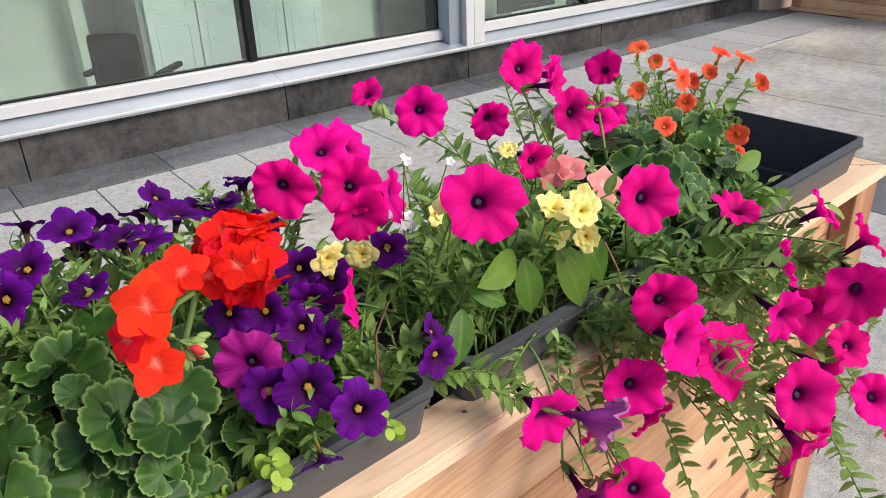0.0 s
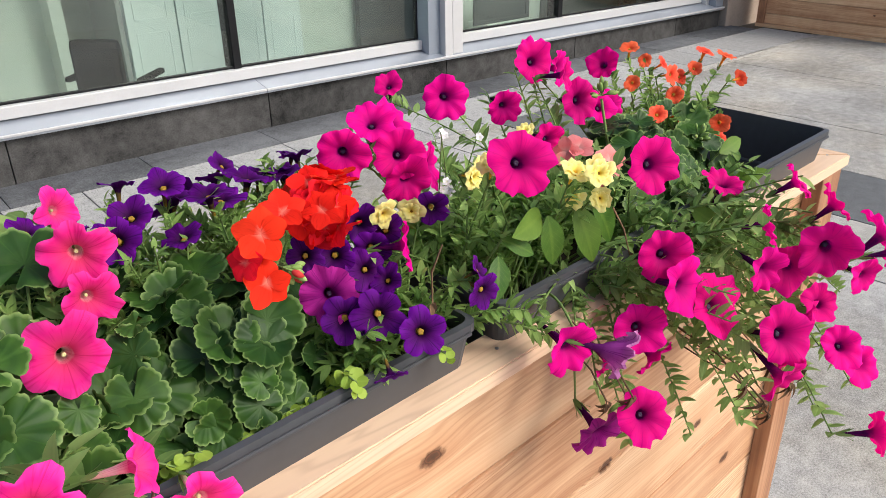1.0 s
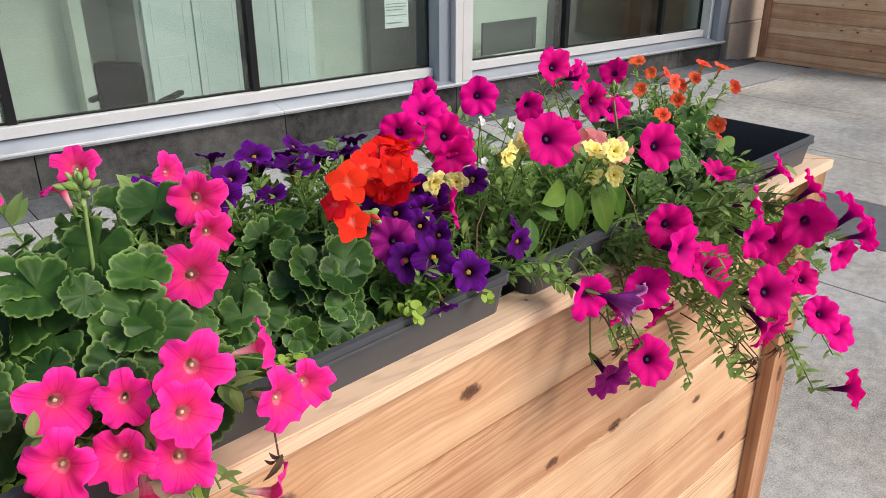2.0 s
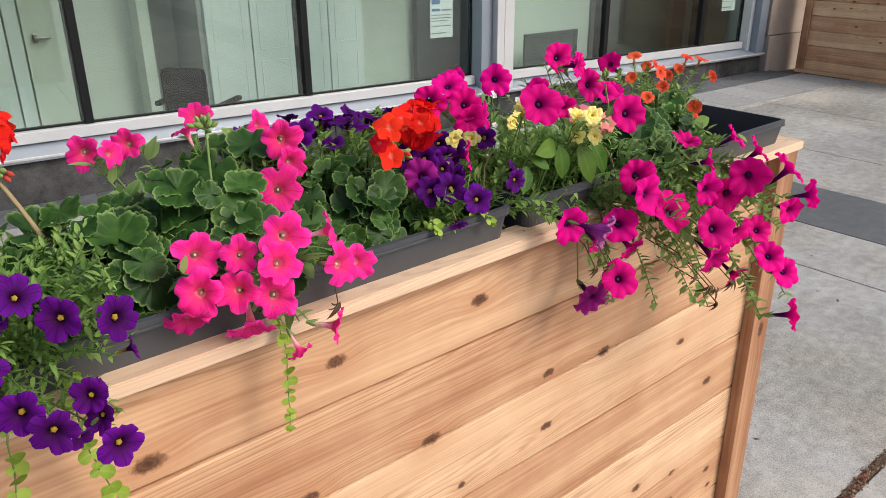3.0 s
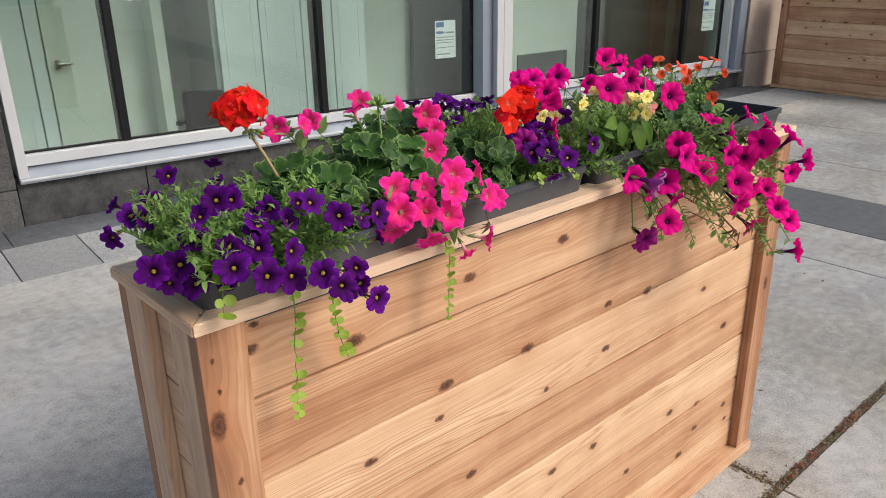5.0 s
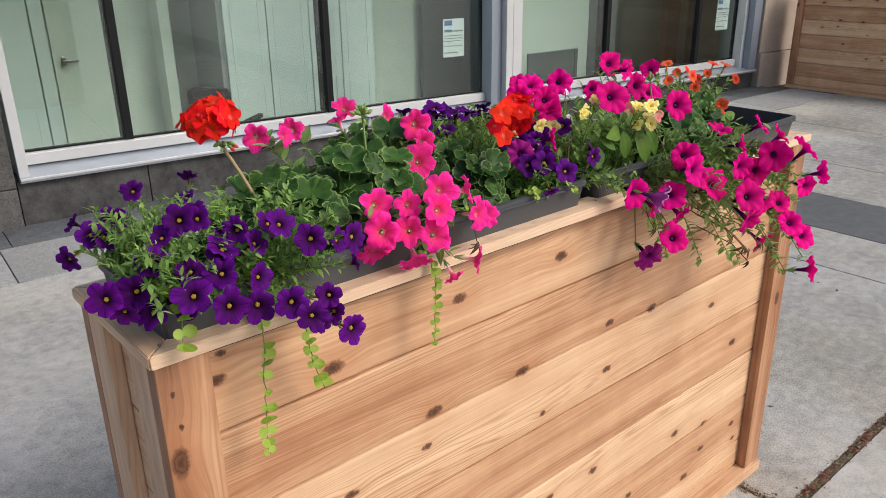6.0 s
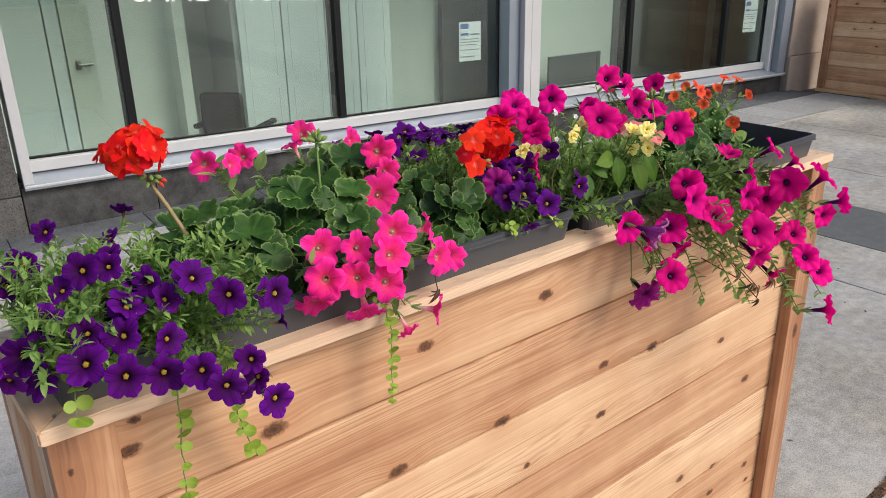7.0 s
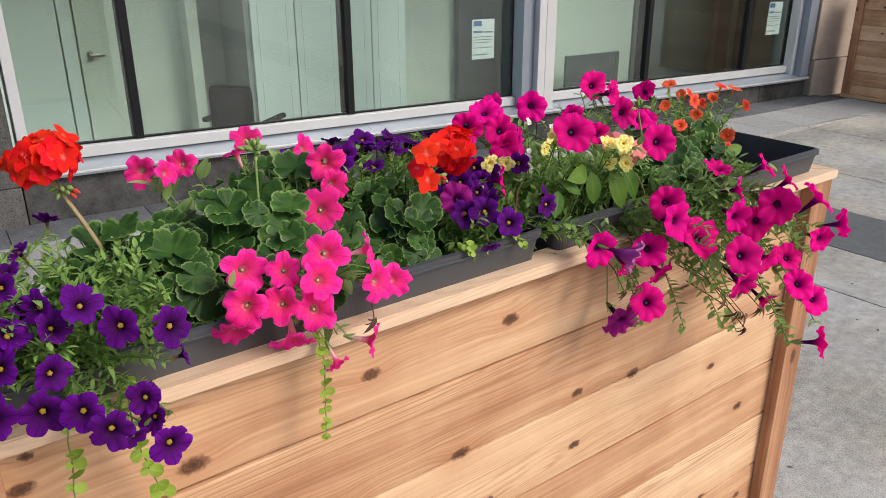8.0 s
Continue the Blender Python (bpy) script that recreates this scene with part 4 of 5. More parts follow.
def shoot(stems, leaves, pts, rng, size, gap, r0=0.0016, start=0.2, slim=0.28, lift=0.4):
    """A stem with leaves all along it."""
    stems.tube(pts, r0, r0 * 0.6)
    acc = 0.0
    total = sum((b - a).length for a, b in zip(pts, pts[1:]))
    run = 0.0
    for a, b in zip(pts, pts[1:]):
        seg = (b - a).length
        d = (b - a).normalized()
        s = 0.0
        while acc + seg - s >= gap:
            s += gap - acc
            acc = 0.0
            f = (run + s) / total
            if f < start:
                continue
            at = a.lerp(b, min(1, s / max(seg, 1e-6)))
            for _ in range(2 if rng.random() < 0.6 else 1):
                v = Vector((rng.gauss(0, 1), rng.gauss(0, 1), rng.gauss(0, 1)))
                v = (v - d * v.dot(d)).normalized()
                dd = v + d * 0.5 + Vector((0, 0, lift))
                L = size * rng.uniform(0.6, 1.25)
                leaves.leaf(at, dd, Vector((0, 0, 1)) + v * 0.3, L, L * slim * rng.uniform(0.75, 1.2), rng.uniform(0.0, 0.45), rng.uniform(0.05, 0.35))
        acc += seg - s
        run += seg


def bloom(parent, kind, at, size, d, rng, name="flower", squash=None):
    """One flower with its throat and calyx."""
    meshes, eye = VARIANTS[kind]
    f = put(name, meshes[rng.randrange(len(meshes))], parent, facing(at, d, size, rng.uniform(0, 6.28), squash or rng.uniform(0.88, 1.0)))
    put("throat", eye, f)
    if kind == "yellow":
        put("inner_petals", meshes[rng.randrange(len(meshes))], f, Matrix.Translation((0, 0, 0.12)) @ Matrix.Rotation(0.6, 4, "Z") @ Matrix.Diagonal((0.62, 0.62, 0.7, 1)))
    put("calyx", CALYX, f)
    return f


def plant(name, label, category, kind, flowers, roots, seed, leaf=0.03, gap=0.013, slim=0.28, material=None, base=(-0.45, -0.72, 0.42), wild=0.33, extra=(), rise=0.03, fill=0, box_of=None, group=""):
    """A bedding plant: a flower at each listed place (x, y, z, radius and, for some, a facing), its leafy stems, and filling shoots."""
    rng = random.Random(seed)
    p = thing(name, label, category, group or category + " plants")
    stems, leaves = Heap(), Heap()
    for row in flowers:
        at, size = Vector(row[:3]), row[3]
        d = Vector(row[4:7]) if len(row) > 4 else Vector(base) + Vector((rng.gauss(0, wild), rng.gauss(0, wild), rng.gauss(0, wild)))
        d.normalize()
        bloom(p, kind, at, size * {"pink": 0.83, "purple": 1.0, "magenta": 0.93, "orange": 0.88}.get(kind, 1.0), d, rng)
        tail = at - d * size * (1.5 if kind != "purple" else 1.25)
        root = min(roots, key=lambda q: (Vector(q) - at).length)
        root = Vector(root) + Vector((rng.uniform(-0.03, 0.03), rng.uniform(-0.02, 0.02), 0))
        pts = path_between(root, tail, rise if tail.z > 1.13 else 0.035, rng, droop=tail.z < 1.13)
        shoot(stems, leaves, pts, rng, leaf, gap, start=0.3, slim=slim)
    for row in extra:
        shoot(stems, leaves, path_between(row[:3], row[3:6], row[6] if len(row) > 6 else rise, rng, droop=row[5] < 1.12), rng, leaf, gap * 0.8, start=0.15, slim=slim)
    if fill:
        x0, x1, y0, y1, z0, z1 = box_of
        for _ in range(fill):
            tip = Vector((rng.uniform(x0, x1), rng.uniform(y0, y1), rng.uniform(z0, z1)))
            root = Vector(min(roots, key=lambda q: (Vector(q) - tip).length)) + Vector((rng.uniform(-0.04, 0.04), rng.uniform(-0.03, 0.03), 0))
            shoot(stems, leaves, path_between(root, tip, 0.02, rng, 7, droop=tip.z < 1.11), rng, leaf, gap, start=0.2, slim=slim)
    stems.made("stemwork", STEM, p)
    leaves.made("foliage", material or PETUNIA_LEAF, p)
    return p


S1 = 1.075
# trailing purple calibrachoa at the end of the first trough
PURPLE_A = [(-0.878, 0.0, 1.176, 0.024), (-0.895, 0.178, 1.17, 0.022), (-0.935, 0.159, 1.149, 0.019, -0.6, -0.4, -0.1), (-0.945, -0.012, 1.150, 0.0235), (-0.906, -0.004, 1.146, 0.025),
            (-0.897, -0.025, 1.122, 0.024), (-0.845, -0.034, 1.164, 0.020), (-0.861, -0.072, 1.149, 0.0245), (-0.815, -0.057, 1.161, 0.023, -0.5, -0.6, 0.6), (-0.832, -0.109, 1.138, 0.025),
            (-0.79, -0.1, 1.123, 0.024, -0.1, -0.8, 0.0), (-0.773, -0.077, 1.15, 0.020, 0.3, -0.9, 0.2), (-0.925, -0.01, 1.125, 0.019, -0.4, -0.7, -0.3), (-0.857, -0.05, 1.128, 0.022)]
PURPLE_B = [(-0.761, -0.132, 1.129, 0.023), (-0.741, -0.147, 1.109, 0.022, -0.2, -0.9, 0.1), (-0.695, -0.122, 1.092, 0.020), (-0.692, -0.161, 1.08, 0.022, 0.1, -0.9, 0.1), (-0.708, -0.1, 1.192, 0.0225),
            (-0.734, -0.072, 1.212, 0.021, 0.2, -0.7, 0.6), (-0.822, 0.04, 1.209, 0.023), (-0.787, 0.064, 1.197, 0.020), (-0.798, -0.034, 1.184, 0.023, 0.3, -0.5, 0.8), (-0.76, -0.05, 1.186, 0.020, 0.4, -0.7, 0.5),
            (-0.669, -0.141, 1.196, 0.022, 0.3, -0.9, 0.2), (-0.822, 0.2, 1.214, 0.019), (-0.747, 0.19, 1.19, 0.018), (-0.688, 0.314, 1.187, 0.018, 0.2, 0.5, 0.8)]
PURPLE_C = [(-0.80, -0.03, 1.178, 0.020, -0.3, -0.7, 0.5), (-0.845, 0.05, 1.188, 0.019, -0.5, -0.4, 0.7), (-0.728, -0.03, 1.200, 0.020, 0.2, -0.8, 0.4), (-0.775, 0.10, 1.200, 0.018, -0.2, -0.2, 0.9), (-0.66, -0.09, 1.175, 0.019, 0.4, -0.8, 0.2),
            (-0.856, 0.19, 1.179, 0.023), (-0.882, 0.16, 1.168, 0.021, 0.3, -0.8, 0.4), (-0.764, -0.006, 1.193, 0.020, -0.6, -0.5, 0.3), (-0.701, -0.124, 1.118, 0.019), (-0.815, 0.235, 1.205, 0.016, 0.1, 0.5, 0.9),
            (-0.91, 0.20, 1.185, 0.017, -0.7, 0.1, 0.5), (-0.775, 0.01, 1.185, 0.016, 0.4, -0.2, 0.8), (-0.69, -0.10, 1.105, 0.018, 0.8, -0.5, 0.0), (-0.72, -0.14, 1.088, 0.015, 0.3, -0.8, -0.4), (-0.655, -0.12, 1.15, 0.014, 0.9, -0.3, 0.2)]
ROOTS_A = [(-0.84, 0.06, S1), (-0.76, 0.05, S1), (-0.70, 0.08, S1), (-0.84, 0.15, S1)]
plant("calibrachoa", "trailing calibrachoa with deep purple yellow-eyed flowers spilling over the trough", "calibrachoa", "purple", PURPLE_A + PURPLE_B + PURPLE_C, ROOTS_A, 101,
      leaf=0.0145, gap=0.0052, slim=0.20, material=CALI_LEAF, fill=320, box_of=(-0.905, -0.63, -0.075, 0.21, 1.125, 1.205), base=(-0.42, -0.75, 0.35), wild=0.25, rise=0.03)

# upright purple calibrachoa at the back of the first trough
PURPLE_D = [(-0.225, 0.216, 1.252, 0.023, -0.1, -0.3, 0.9), (-0.171, 0.211, 1.224, 0.024), (-0.081, 0.235, 1.219, 0.022), (-0.093, 0.265, 1.215, 0.021, 0.2, -0.1, 0.9), (-0.072, 0.255, 1.216, 0.022, 0, 0.2, 0.9),
            (-0.130, 0.225, 1.231, 0.024), (-0.194, 0.191, 1.241, 0.024), (-0.210, 0.226, 1.233, 0.019, 0.3, 0, 0.9), (-0.265, 0.205, 1.236, 0.022), (-0.29, 0.18, 1.228, 0.024, -0.5, -0.6, 0.5),
            (-0.315, 0.22, 1.225, 0.019, -0.3, 0.1, 0.9), (-0.235, 0.17, 1.216, 0.021), (-0.15, 0.262, 1.226, 0.018, 0.2, 0.5, 0.8), (-0.04, 0.27, 1.222, 0.020, 0.1, 0.4, 0.9), (-0.06, 0.21, 1.20, 0.022),
            (-0.345, 0.235, 1.238, 0.018, 0.3, -0.3, 0.8), (-0.24, 0.29, 1.236, 0.019, 0.2, 0.3, 0.9), (-0.18, 0.285, 1.222, 0.020), (-0.12, 0.295, 1.225, 0.018, 0.4, -0.5, 0.7), (-0.30, 0.27, 1.226, 0.017), (-0.03, 0.295, 1.215, 0.018, 0.3, 0.1, 0.9), (-0.21, 0.25, 1.214, 0.021)]
plant("calibrachoa", "upright dark purple calibrachoa flowering behind the geranium", "calibrachoa", "purple", PURPLE_D, [(-0.36, 0.17, S1), (-0.26, 0.16, S1), (-0.16, 0.17, S1), (-0.08, 0.17, S1)], 102,
      leaf=0.0165, gap=0.006, slim=0.20, material=CALI_LEAF, fill=260, box_of=(-0.43, -0.02, 0.13, 0.30, 1.12, 1.236), base=(0.05, -0.12, 0.95), wild=0.38)

# purple calibrachoa at the front corner of the first trough
PURPLE_E = [(-0.170, 0.017, 1.166, 0.0235, -0.5, -0.8, 0.3), (-0.150, -0.005, 1.171, 0.0235, -0.5, -0.8, 0.35), (-0.129, -0.037, 1.158, 0.0225, -0.4, -0.8, 0.45), (-0.058, -0.043, 1.173, 0.019, -0.1, -0.9, 0.0), (-0.105, 0.036, 1.172, 0.017),
            (-0.135, 0.075, 1.195, 0.022), (-0.095, 0.07, 1.190, 0.022), (-0.115, 0.055, 1.180, 0.020), (-0.065, 0.085, 1.195, 0.021), (-0.01, 0.075, 1.205, 0.020), (-0.085, 0.10, 1.205, 0.020),
            (-0.16, 0.085, 1.20, 0.020), (-0.05, -0.03, 1.186, 0.014, 0.5, -0.6, 0.5), (-0.16, -0.03, 1.125, 0.015, -0.2, -0.6, -0.6)]
plant("calibrachoa", "purple calibrachoa with golden eyes at the trough corner", "calibrachoa", "purple", PURPLE_E, [(-0.15, 0.06, S1), (-0.08, 0.07, S1), (-0.06, 0.04, S1)], 103,
      leaf=0.017, gap=0.006, slim=0.21, material=CALI_LEAF, fill=95, box_of=(-0.19, -0.06, -0.02, 0.12, 1.11, 1.175),
      extra=[(-0.05, 0.05, S1, 0.015, -0.06, 1.10), (-0.05, 0.05, S1, 0.0, -0.05, 1.13), (-0.06, 0.05, S1, 0.03, -0.06, 1.095)])

# hot pink petunia in the middle of the first trough
PINK_A = [(-0.537, -0.010, 1.178, 0.036), (-0.499, -0.040, 1.177, 0.029), (-0.453, -0.062, 1.195, 0.036), (-0.472, -0.08, 1.172, 0.034), (-0.553, -0.045, 1.147, 0.038), (-0.48, -0.079, 1.134, 0.037), (-0.515, -0.062, 1.145, 0.031),
          (-0.569, -0.044, 1.121, 0.034, -0.3, -0.6, -0.5), (-0.503, -0.06, 1.095, 0.036, -0.2, -0.6, -0.6), (-0.380, 0.076, 1.200, 0.040), (-0.338, 0.137, 1.248, 0.037, -0.3, -0.8, 0.1), (-0.346, 0.105, 1.224, 0.030, 0.0, -0.8, 0.0)]
PINK_B = [(-0.353, -0.056, 1.131, 0.034, -0.1, -0.9, 0.1), (-0.423, -0.111, 1.087, 0.028, 0.75, -0.55, -0.2), (-0.474, -0.115, 1.076, 0.024, 0.2, -0.5, -0.8), (-0.495, 0.295, 1.238, 0.030), (-0.543, 0.34, 1.225, 0.034),
          (-0.533, 0.257, 1.239, 0.026, 0.4, -0.7, 0.3), (-0.408, 0.251, 1.270, 0.030, -0.2, -0.6, 0.6), (-0.313, 0.253, 1.243, 0.028, 0.3, -0.8, 0.2), (-0.387, -0.049, 1.18, 0.029, 0.75, -0.5, 0.2), (-0.395, -0.085, 1.150, 0.033, 0.2, -0.9, 0.2),
          (-0.43, 0.24, 1.255, 0.026, -0.2, 0.3, 0.9)]
plant("petunia", "hot pink petunia with pale throats tumbling over the trough rim", "petunia", "pink", PINK_A + PINK_B, [(-0.50, 0.05, S1), (-0.44, 0.05, S1), (-0.40, 0.09, S1), (-0.46, 0.16, S1)], 104,
      leaf=0.030, gap=0.016, slim=0.26, fill=22, box_of=(-0.58, -0.36, -0.05, 0.22, 1.10, 1.17), base=(-0.38, -0.80, 0.34), wild=0.16)

# magenta petunia, tall, in the second trough
MAGENTA_A = [(0.314, 0.215, 1.281, 0.033), (0.377, 0.220, 1.260, 0.030, 0.2, -0.8, 0.1), (0.192, 0.261, 1.247, 0.035, -0.5, -0.8, 0.15), (0.258, 0.454, 1.217, 0.027, -0.3, -0.3, 0.6), (0.010, -0.024, 1.273, 0.036, -0.35, -0.85, 0.3),
             (0.160, -0.072, 1.244, 0.035, -0.35, -0.85, 0.25), (-0.066, 0.144, 1.262, 0.031, -0.6, -0.75, 0.1), (0.272, 0.228, 1.225, 0.030), (0.453, 0.184, 1.197, 0.028), (-0.010, 0.165, 1.276, 0.029, -0.3, -0.5, 0.75), (-0.008, 0.125, 1.250, 0.032, -0.4, -0.85, 0.35), (-0.012, 0.110, 1.228, 0.031, -0.3, -0.9, -0.1),
             (0.026, 0.174, 1.268, 0.028, 0.2, -0.6, 0.6)]
MAGENTA_B = [(0.335, 0.15, 1.235, 0.034, -0.2, -0.8, 0.2), (0.300, 0.150, 1.275, 0.028, 0.3, -0.7, 0.1), (0.46, 0.20, 1.255, 0.029, -0.7, -0.1, 0.5), (0.40, 0.16, 1.21, 0.030), (0.048, 0.14, 1.220, 0.031, 0.5, -0.75, 0.1), 
             (-0.075, 0.045, 1.195, 0.026, 0.7, -0.6, 0.1), (0.22, 0.11, 1.215, 0.025, -0.2, -0.9, 0.0), (0.36, 0.25, 1.285, 0.027, -0.2, -0.3, 0.9)]
plant("petunia", "tall magenta petunia with dark throats standing in the second trough", "petunia", "magenta", MAGENTA_A + MAGENTA_B, [(0.05, 0.10, S1), (0.12, 0.09, S1), (0.25, 0.13, S1), (0.33, 0.14, S1), (0.42, 0.14, S1)], 105,
      leaf=0.022, gap=0.0085, slim=0.20, fill=80, box_of=(0.0, 0.30, 0.03, 0.24, 1.10, 1.21), base=(-0.42, -0.80, 0.30), wild=0.2)

# magenta petunia trailing over the front of the second trough
TRAIL_A = [(0.382, -0.136, 1.18, 0.027, 0.4, -0.6, 0.5), (0.302, -0.141, 1.153, 0.030, 0.5, -0.7, 0.2), (0.381, -0.184, 1.165, 0.029, 0.5, -0.5, 0.6), (0.175, -0.09, 1.142, 0.034), (0.165, -0.12, 1.120, 0.035), (0.210, -0.139, 1.084, 0.040), (0.138, -0.091, 1.067, 0.034),
           (0.020, -0.085, 1.095, 0.036, -0.2, -0.9, -0.1), (0.162, -0.10, 1.023, 0.029, 0.1, -0.8, -0.5), (0.093, -0.134, 0.998, 0.034), (0.322, -0.205, 1.138, 0.039), (0.337, -0.163, 1.094, 0.036), (0.228, -0.209, 1.071, 0.038)]
TRAIL_B = [(0.344, -0.188, 1.029, 0.034, 0.1, -0.8, -0.2), (0.212, -0.223, 1.03, 0.035, -0.1, -0.8, -0.4), (0.437, -0.145, 0.905, 0.034, 0.1, -0.8, -0.5), (0.412, -0.218, 0.974, 0.034), (0.442, -0.236, 0.941, 0.032), (0.381, -0.287, 0.895, 0.033, 0.6, -0.75, 0.1),
           (0.383, -0.24, 1.146, 0.034, 0.55, -0.45, 0.65), (0.532, -0.217, 1.062, 0.033, 0.75, -0.6, 0.1), (0.374, -0.051, 1.157, 0.033, 0.0, -0.25, 0.95), (0.271, -0.161, 1.115, 0.032), (0.087, -0.09, 1.051, 0.030, 0.1, -0.8, -0.4), (0.50, -0.20, 1.035, 0.028),
           (0.45, -0.17, 1.0, 0.030)]
plant("petunia", "magenta petunia trailing in a wide mass over the planter front", "petunia", "magenta", TRAIL_A + TRAIL_B, [(0.18, 0.03, S1), (0.28, 0.03, S1), (0.38, 0.03, S1), (0.46, 0.04, S1)], 106,
      leaf=0.020, gap=0.0085, slim=0.24, base=(-0.40, -0.85, 0.22), wild=0.2, fill=80, box_of=(0.18, 0.52, -0.17, 0.02, 0.98, 1.19),
      extra=[(0.20, 0.02, S1, 0.18, -0.15, 0.93), (0.22, 0.02, S1, 0.27, -0.17, 0.91), (0.30, 0.02, S1, 0.33, -0.16, 0.88), (0.20, 0.02, S1, 0.10, -0.12, 0.95), (0.36, 0.02, S1, 0.46, -0.19, 0.84), (0.40, 0.02, S1, 0.50, -0.22, 0.87),
             (0.34, 0.02, S1, 0.24, -0.19, 0.99), (0.42, 0.03, S1, 0.56, -0.16, 0.97), (0.16, 0.02, S1, 0.06, -0.10, 1.02)])
rng = random.Random(77)
faded = thing("petunia", "faded lilac petunia bloom wilting on its stem", "petunia", "petunia plants")
bloom(faded, "fading", (-0.172, 0.034, 1.184), 0.031, (-0.5, -0.8, 0.3), rng)
bloom(faded, "lilac", (0.055, -0.105, 1.085), 0.030, (0.75, -0.55, -0.35), rng, squash=0.6)
bloom(faded, "fading", (0.099, -0.079, 0.941), 0.034, (-0.25, -0.85, -0.25), rng, squash=0.95)
h = Heap()
for tip, tail in (((0.03, -0.09, 1.10), (0.10, 0.02, S1)), ((0.112, -0.035, 0.955), (0.15, 0.02, S1))):
    h.tube(path_between(tail, tip, 0.03, rng, droop=True), 0.0018, 0.0014)
h.tube(path_between((-0.13, 0.07, S1), (-0.150, 0.068, 1.172), 0.02, rng), 0.0018, 0.0014)
h.made("stemwork", STEM, faded)

# orange calibrachoa towards the empty end
ORANGES = [(0.627, 0.264, 1.244, 0.019), (0.663, 0.255, 1.22, 0.015), (0.536, 0.13, 1.237, 0.018), (0.621, 0.126, 1.258, 0.018, 0.0, -0.3, 0.9), (0.60, 0.081, 1.262, 0.018, 0.2, -0.3, 0.9), (0.623, 0.064, 1.227, 0.016, 0.9, -0.3, 0.1), (0.526, 0.116, 1.211, 0.018),
           (0.44, 0.09, 1.205, 0.018), (0.541, 0.046, 1.179, 0.019), (0.53, 0.076, 1.172, 0.018), (0.526, 0.059, 1.151, 0.017), (0.56, 0.16, 1.245, 0.016), (0.585, 0.12, 1.24, 0.016), (0.50, 0.09, 1.19, 0.016), (0.555, 0.05, 1.15, 0.015), (0.48, 0.16, 1.23, 0.015), (0.58, 0.14, 1.225, 0.014)]
plant("calibrachoa", "airy calibrachoa with small orange-red flowers", "calibrachoa", "orange", ORANGES, [(0.50, 0.11, S1), (0.55, 0.12, S1), (0.46, 0.12, S1)], 107,
      leaf=0.016, gap=0.007, slim=0.24, material=CALI_LEAF, fill=60, box_of=(0.46, 0.62, 0.06, 0.22, 1.12, 1.22), base=(-0.35, -0.7, 0.45), wild=0.35)

# pale yellow calibrachoa
YELLOWS = [(0.092, -0.028, 1.243, 0.016), (0.095, -0.055, 1.248, 0.016), (0.131, -0.034, 1.205, 0.015), (0.20, 0.128, 1.228, 0.011), (0.145, -0.014, 1.229, 0.016), (-0.064, 0.087, 1.212, 0.0155), (0.009, 0.008, 1.262, 0.016, -0.2, -0.4, 0.9), (-0.033, 0.08, 1.207, 0.015), (0.001, 0.075, 1.206, 0.012), (0.052, 0.075, 1.222, 0.015), (0.067, 0.08, 1.226, 0.013),
           (0.118, -0.008, 1.205, 0.015), (0.165, 0.0, 1.215, 0.0155)]
plant("calibrachoa", "calibrachoa with ruffled pale yellow flowers", "calibrachoa", "yellow", YELLOWS, [(0.06, 0.06, S1), (0.12, 0.05, S1), (0.0, 0.08, S1)], 108,
      leaf=0.019, gap=0.007, slim=0.22, material=CALI_LEAF, fill=60, box_of=(0.02, 0.20, 0.015, 0.11, 1.12, 1.20), base=(-0.4, -0.7, 0.5), wild=0.25)


# ---- geraniums ----
def geranium_leaf_mesh(seed):
    """A round, scalloped, pleated blade of radius 1 with a notch where the stalk joins."""
    r = random.Random(seed)
    turns, rings = 64, 6
    cup, wave, p0, p1 = r.uniform(-0.10, 0.45), r.uniform(0.05, 0.12), r.uniform(0, 6.28), r.uniform(0, 6.28)
    tilt = r.uniform(-0.15, 0.15)
    verts, uvs, faces = [(0, 0, 0)], [(0.5, 0.0)], []
    gap = r.uniform(0.10, 0.32)
    for i in range(1, rings + 1):
        t = i / rings
        for j in range(turns):
            s = j / (turns - 1)
            a = -math.pi / 2 + gap + (2 * math.pi - 2 * gap) * s
            lobe = abs(math.sin(math.pi * 7 * s))
            rad = t * (1 - 0.11 * t * (1 - lobe) ** 2 + 0.05 * math.sin(2 * a + p0) + 0.06 * t ** 3 * abs(math.sin(math.pi * 21 * s)))
            z = cup * t * t + t * t * wave * 1.3 * (lobe - 0.5) + 1.35 * t * t * wave * math.sin(3 * a + p1) + tilt * t * math.cos(a) + 0.045 * t ** 3 * math.sin(11 * a + p0 * 2) + 0.012 * t * math.sin(17 * a + p1)
            verts.append((rad * math.cos(a), rad * math.sin(a) + 0.12 * t, z))
            uvs.append((s, t))
    for j in range(turns - 1):
        faces.append((0, 1 + j, 2 + j))
    for i in range(rings - 1):
        for j in range(turns - 1):
            a = 1 + i * turns + j
            faces.append((a, a + turns, a + turns + 1, a + 1))
    return mesh_of("geranium_leaf", verts, faces, GERANIUM_LEAF, uvs)


LEAVES = [geranium_leaf_mesh(200 + i) for i in range(9)]


